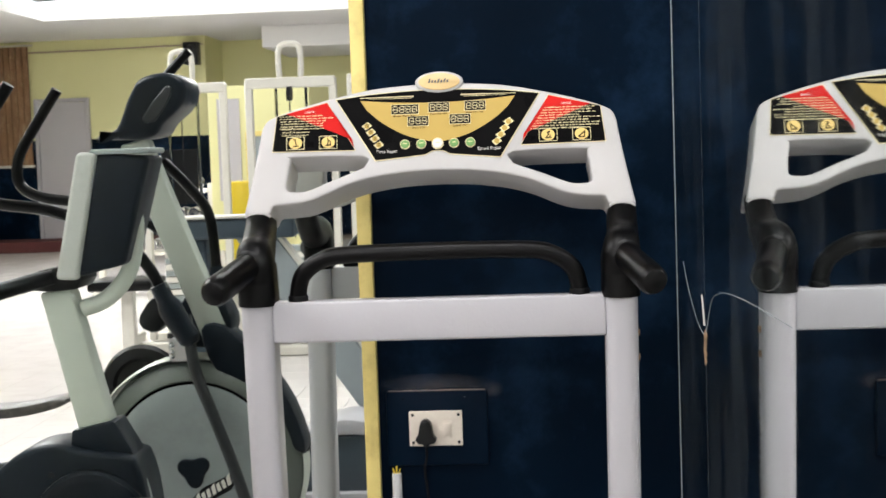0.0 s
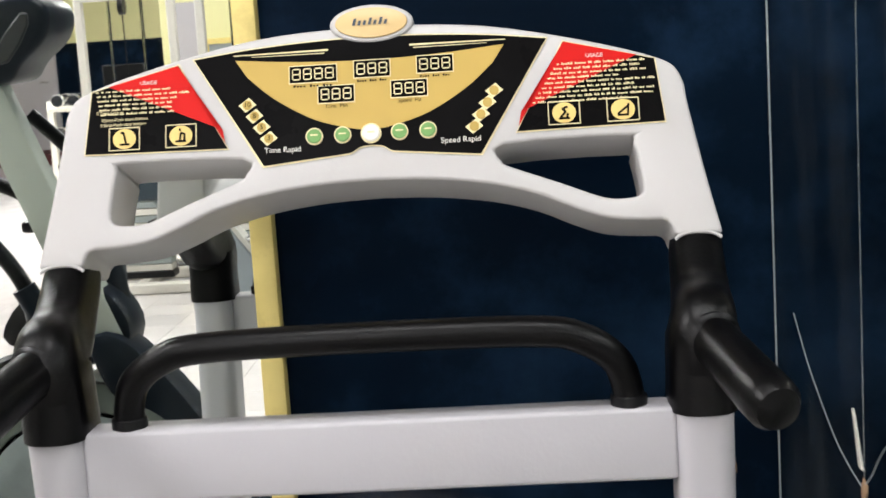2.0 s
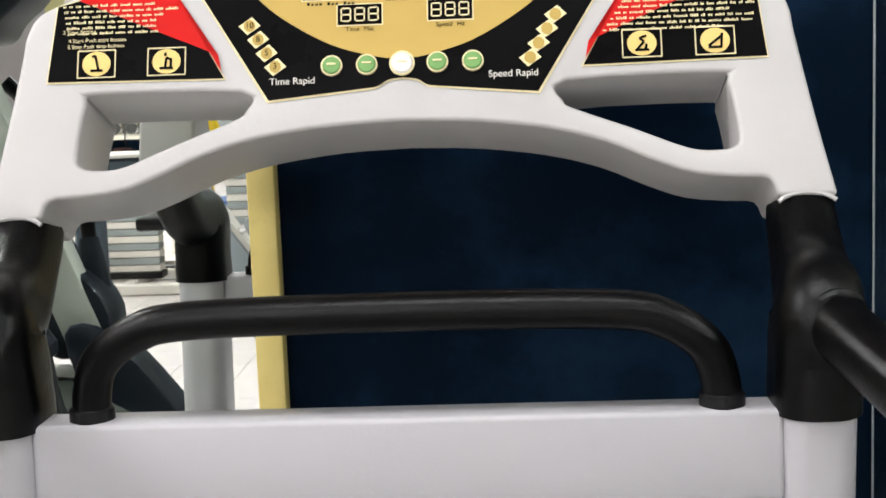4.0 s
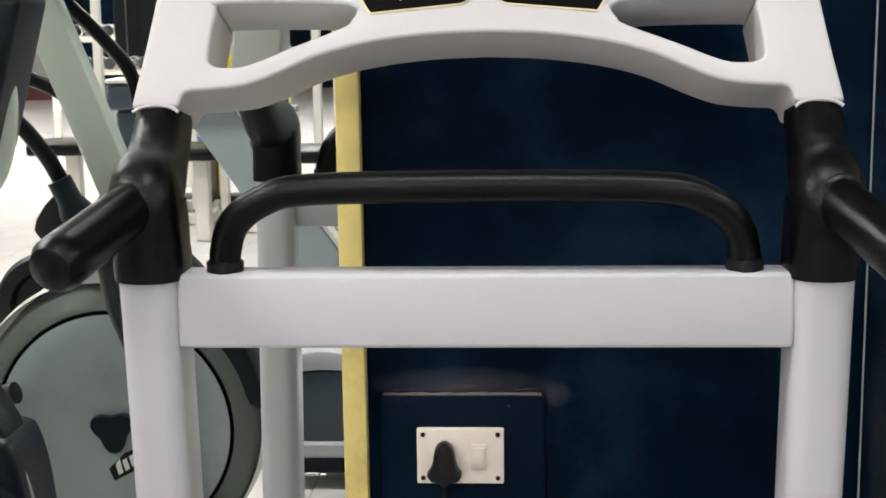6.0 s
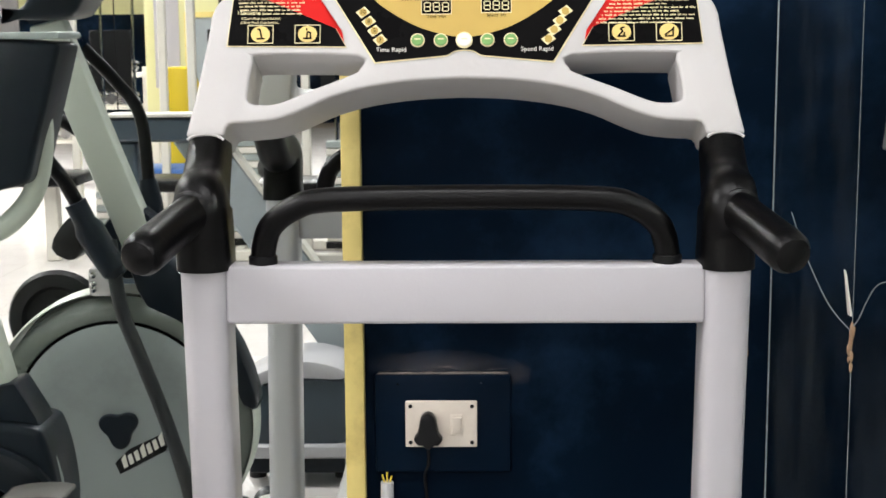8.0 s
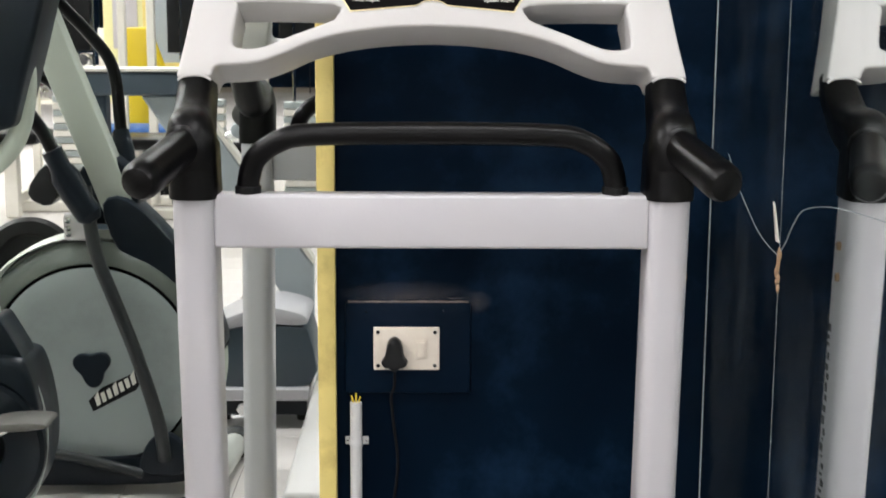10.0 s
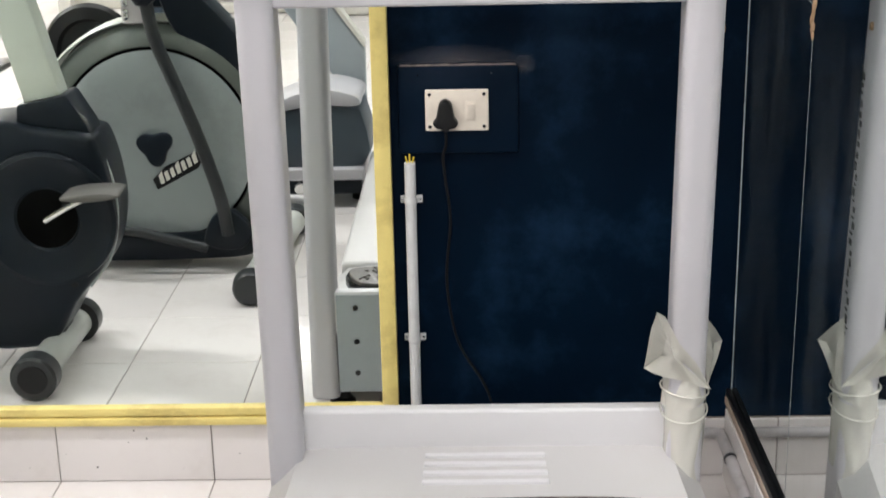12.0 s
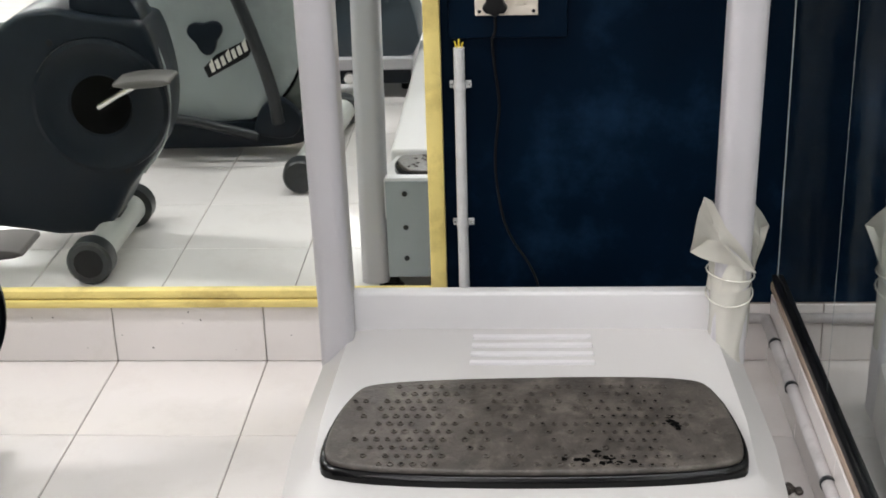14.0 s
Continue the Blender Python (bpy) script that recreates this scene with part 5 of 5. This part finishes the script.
part("handle", newtube([(0, -0.09, 0.055), (0, 0.09, 0.055)], 0.015, 8), M_CHROME, db)
for sy in (-1, 1):
    part("head", newlathe([(0, 0), (0.05, 0), (0.055, 0.008), (0.055, 0.05), (0.05, 0.058), (0, 0.058)], (0, sy * 0.09, 0.055), (0, sy, 0), 12), M_CHROME, db)
first = True
for z in (0.42, 0.72, 1.0):
    for k in range(7):
        m = pose(-3.35 - 0.42 + 0.14 * k, -10.5 + 0.065, z + 0.001)
        if first:
            db.matrix_basis, first = m, False
        else:
            copy_thing(db, m)


def cable_machine(x, y):
    """White gym tower: posts, loop top, guide rods, weight stack, bench pads."""
    c = thing("cable_machine", (x, y, 0), "ivory steel cable machine with a black weight stack", "gym machine", "cable machines")
    for sx in (-0.28, 0.28):
        part("post", newbox((x + sx - 0.025, y - 0.025, 0.05), (x + sx + 0.025, y + 0.025, 1.80), 0.006, 1), M_OFFWHITE, c)
    part("base", newbox((x - 0.36, y - 0.32, 0.004), (x + 0.36, y - 0.24, 0.065), 0.008, 1), M_OFFWHITE, c)
    part("base", newbox((x - 0.36, y + 0.24, 0.004), (x + 0.36, y + 0.32, 0.065), 0.008, 1), M_OFFWHITE, c)
    part("base_beam", newbox((x - 0.03, y - 0.24, 0.01), (x + 0.03, y + 0.24, 0.06), 0.006, 1), M_OFFWHITE, c)
    part("crown", newbox((x - 0.30, y - 0.03, 1.74), (x + 0.30, y + 0.03, 1.81), 0.008, 1), M_OFFWHITE, c)
    part("loop", newtube(smooth_path([(x - 0.07, y, 1.80), (x - 0.075, y, 1.95), (x - 0.05, y, 2.02), (x + 0.05, y, 2.02), (x + 0.075, y, 1.95), (x + 0.07, y, 1.80)], 4), 0.02, 8), M_OFFWHITE, c)
    for sx in (-0.10, 0.10):
        part("guide_rod", newtube([(x + sx, y, 0.06), (x + sx, y, 1.75)], 0.010, 8), M_CHROME, c)
    st = part("stack_tray", newbox((x - 0.17, y - 0.07, 0.06), (x + 0.17, y + 0.07, 0.10), 0.004, 1), M_BLACK, c)
    for k in range(14):
        z = 0.102 + 0.043 * k
        part("weight_plate", newbox((x - 0.16, y - 0.06, z), (x + 0.16, y + 0.06, z + 0.038), 0.003, 1), M_SILVER if k % 2 else M_OFFWHITE, c)
    part("shroud", newbox((x - 0.20, y - 0.11, 0.98), (x + 0.06, y - 0.095, 1.36), 0.004, 1), M_BLACK, c, "black back panel")
    part("seat_pad", newbox((x - 0.50, y + 0.35, 0.46), (x - 0.08, y + 0.75, 0.53), 0.02, 2), M_FOAM, c, "black padded seat")
    part("seat_post", newbox((x - 0.33, y + 0.50, 0.004), (x - 0.25, y + 0.58, 0.46), 0.006, 1), M_OFFWHITE, c)
    part("seat_beam", newbox((x - 0.32, y + 0.26, 0.08), (x - 0.26, y + 0.50, 0.14), 0.006, 1), M_OFFWHITE, c)
    part("pulley", newlathe([(0, -0.015), (0.05, -0.015), (0.045, 0), (0.05, 0.015), (0, 0.015)], (x, y + 0.06, 1.70), (1, 0, 0), 16), M_BLACK, c)
    part("cable", newtube([(x, y + 0.06, 1.70), (x, y + 0.05, 0.75)], 0.004, 6), M_CABLE, c)
    return c


tower = cable_machine(-1.30, -6.4)
at = tower.matrix_basis.translation
for dx, dy in ((-0.80, -0.3), (0.70, 0.15)):
    copy_thing(tower, pose(at.x + dx, at.y + dy, 0))

# standing board added behind the towers: pale panels painted as a yellow-framed mirror's reflections
sm = thing("standing_board", (-1.85, -8.1, 0), "pale standing board, its slate panels painted as reflections in a yellow-framed mirror", "board")
part("board", newbox((-2.25, -8.14, 0.55), (-1.45, -8.11, 1.85), 0.004, 1), M_YELLOWWALL, sm)
part("panel", newbox((-2.18, -8.109, 0.95), (-2.0, -8.100, 1.75), 0.002, 1), M_DOOR, sm)
part("panel", newbox((-1.92, -8.109, 0.85), (-1.52, -8.100, 1.45), 0.002, 1), M_GREYSTEEL, sm)
for lo, hi in (((-1.96, -8.109, 0.81), (-1.92, -8.09, 1.49)), ((-1.52, -8.109, 0.81), (-1.48, -8.09, 1.49)), ((-1.92, -8.109, 1.45), (-1.52, -8.09, 1.49)), ((-1.92, -8.109, 0.81), (-1.52, -8.09, 0.85))):
    part("frame", newbox(lo, hi, 0.003, 1), M_FRAME, sm)
for x in (-2.2, -1.5):
    part("leg", newbox((x - 0.03, -8.16, 0.003), (x + 0.03, -8.10, 0.56), 0.004, 1), M_OFFWHITE, sm)

ym = thing("yellow_machine", (-1.80, -7.2, 0), "bright yellow steel gym machine with blue pads", "gym machine")
part("column", newbox((-1.90, -7.30, 0.05), (-1.73, -7.12, 1.12), 0.02, 2), M_YELLOW, ym)
part("brace", newtube([(-1.75, -7.2, 1.05), (-1.40, -7.15, 0.10)], 0.04, 10), M_YELLOW, ym)
part("foot", newbox((-2.15, -7.30, 0.003), (-1.30, -7.10, 0.07), 0.012, 1), M_BLACK, ym)
part("pad", newbox((-2.07, -7.05, 0.40), (-1.55, -6.70, 0.50), 0.03, 2), M_BLUE, ym)
part("pad_post", newbox((-1.85, -7.12, 0.05), (-1.77, -6.85, 0.41), 0.01, 1), M_BLACK, ym)

# rowing-type machine beside the trainer: slate beam on a leaning grey-green plate
lm = thing("leaning_machine", (-0.75, -2.25, 0), "grey-green gym machine with a slate steel beam", "gym machine")
part("beam", newbox((-1.02, -2.30, 1.003), (-0.60, -2.18, 1.078), 0.008, 1), M_SLATE, lm)
part("beam_edge", newbox((-1.02, -2.305, 1.079), (-0.60, -2.175, 1.090), 0.003, 1), M_OFFWHITE, lm)
part("plate", newslab([(-0.82, 1.003), (-0.665, 1.003), (-0.275, 0.455), (-0.275, 0.05), (-0.44, 0.05), (-0.38, 0.36)], lambda u, v, d: Vector((u, -2.205 - d, v)), 0.06, 0.006, 1), M_GREYSTEEL, lm, "grey-green leaning steel plate")
part("edge_strip", newslab([(-0.664, 1.003), (-0.648, 1.003), (-0.2735, 0.476), (-0.2735, 0.456)], lambda u, v, d: Vector((u, -2.200 - d, v)), 0.07), M_OFFWHITE, lm, smooth=False)
part("knob", newlathe([(0, 0.03), (0.022, 0.026), (0.026, 0.0), (0.012, -0.01), (0.012, -0.05)], (-0.50, -2.14, 0.90), (0, 1, 0), 16), M_GREYSTEEL, lm, "grey adjusting knob")
part("knob_stem", newtube([(-0.50, -2.19, 0.90), (-0.56, -2.215, 0.87)], 0.010, 8), M_CHROME, lm)
part("column", newbox((-1.00, -2.28, 0.004), (-0.93, -2.20, 1.002), 0.008, 1), M_SLATE, lm)
part("foot", newbox((-1.03, -2.42, 0.003), (-0.275, -2.19, 0.06), 0.012, 1), M_GREYSTEEL, lm)

# low white machine with a slate flank
wm = thing("low_machine", (-0.41, -2.0, 0), "low white machine hood with a slate flank", "gym machine")
hood = rounded([(-0.58, 0.27), (-0.50, 0.312), (-0.40, 0.326), (-0.30, 0.322), (-0.265, 0.30), (-0.265, 0.136), (-0.58, 0.136)], 3)
part("flank", newslab(hood, lambda u, v, d: Vector((u, -1.89 - d, v)), 0.24, 0.01, 2), M_SLATE, wm, "dark slate flank")
part("hood", newslab(rounded([(-0.60, 0.285), (-0.50, 0.318), (-0.40, 0.332), (-0.30, 0.328), (-0.268, 0.338), (-0.29, 0.365), (-0.40, 0.385), (-0.52, 0.350), (-0.60, 0.300)], 3), lambda u, v, d: Vector((u, -1.88 - d, v)), 0.26, 0.006, 2), M_WHITE, wm, "white moulded hood")
part("sill", newbox((-0.60, -2.13, 0.092), (-0.264, -1.87, 0.133), 0.006, 1), M_WHITE, wm, "white sill")
part("under_panel", newbox((-0.56, -2.11, 0.040), (-0.275, -1.90, 0.091), 0.004, 1), M_CHARCOAL, wm, "dark underside")
part("caster", newlathe([(0.0, 0.012), (0.016, 0.012), (0.020, 0.008), (0.020, -0.008), (0.0, -0.012)], (-0.47, -1.895, 0.062), (0, 1, 0), 18), M_CHROME, wm, "small round bolt head")
for fx in (-0.55, -0.29):
    part("foot", newlathe([(0, 0), (0.026, 0), (0.026, 0.015), (0.013, 0.02), (0.013, 0.045)], (fx, -2.0, 0.0), (0, 0, 1), 12), M_BLACK, wm)

# flecks of dirt on the skirting
rng = random.Random(21)
bm = bmesh.new()
for k in range(40):
    x, z, r = rng.uniform(-2.0, -0.27), rng.uniform(0.01, 0.112), rng.uniform(0.0006, 0.0022)
    bm.faces.new([bm.verts.new((x + r * math.cos(q * 1.257) * rng.uniform(0.6, 1.3), -0.0122, z + r * math.sin(q * 1.257))) for q in range(5)])
SPECKS = bm


# ---- tiles ----
def tile_mesh(name, w, d, t):
    return finish(name, newbox((-w / 2, -d / 2, -t), (w / 2, d / 2, 0), 0.0012, 1), M_TILE, False)


TW = 0.30
TX = -0.725     # a joint of the floor
full = tile_mesh("tile", TW - 0.0018, TW - 0.0018, 0.010)
rest = []
n = 0
for i in range(-30, 6):
    x = TX + (i + 0.5) * TW
    if x - TW / 2 < LEFT or x > XR + 0.1:
        continue
    for j in range(64):
        y = -0.004 - (j + 0.5) * TW
        if y < FAR:
            continue
        if -2.0 < x and y > -7.2 and n < 300:
            o = new("tile", full)
            o.parent = floor
            o.matrix_basis = pose(x, y, 0, random.uniform(-0.05, 0.05), random.uniform(-0.05, 0.05), 0)
            n += 1
        else:
            rest.append((x, y))
bm = bmesh.new()
for x, y in rest:
    h = TW / 2 - 0.001
    vs = [bm.verts.new((x + a * h, y + b * h, 0.0)) for a, b in ((-1, -1), (1, -1), (1, 1), (-1, 1))]
    bm.faces.new(vs)
far_tiles = part("far_tiles", bm, M_TILE, floor, smooth=False)
far_tiles["kind"] = "stuff"

skirt = structure("baseboard", newbox((LEFT, -0.005, 0.0), (XR + 0.01, -0.0005, 0.120)), M_GROUT, "white glazed tile skirting with dark joints", "skirting")
sk = finish("tile", newbox((-TW / 2 + 0.001, -0.006, 0.0), (TW / 2 - 0.001, 0.0, 0.118), 0.0012, 1), M_TILE, False)
for i in range(-14, 5):
    x = TX + (i + 0.5) * TW
    if x + TW / 2 > XR:
        continue
    o = new("tile", sk)
    o.parent = skirt
    o.matrix_basis = pose(x, -0.0055, 0.0015)
edge_x = TX + TW * math.floor((XR - TX) / TW)
cut = XR - 0.008 - edge_x
o = new("tile", finish("tile", newbox((-cut / 2 + 0.001, -0.006, 0.0), (cut / 2 - 0.001, 0.0, 0.118), 0.0012, 1), M_TILE, False))
o.parent = skirt
o.matrix_basis = pose(edge_x + cut / 2, -0.0055, 0.0015)
skirt_b = structure("baseboard_side", newbox((XR - 0.006, -3.4, 0.0), (XR + 0.011, -0.013, 0.146)), M_GROUT, "white glazed tile skirting under the side mirror", "skirting")
sk2 = finish("tile", newbox((-0.006, -TW / 2 + 0.001, 0.0), (0.0, TW / 2 - 0.001, 0.143), 0.0012, 1), M_TILE, False)
for i in range(11):
    o = new("tile", sk2)
    o.parent = skirt_b
    o.matrix_basis = pose(XR - 0.0065, -0.165 - i * TW, 0.0015)

specks = part("dirt_specks", SPECKS, M_RUBBER, skirt, smooth=False)
specks["kind"] = "stuff"
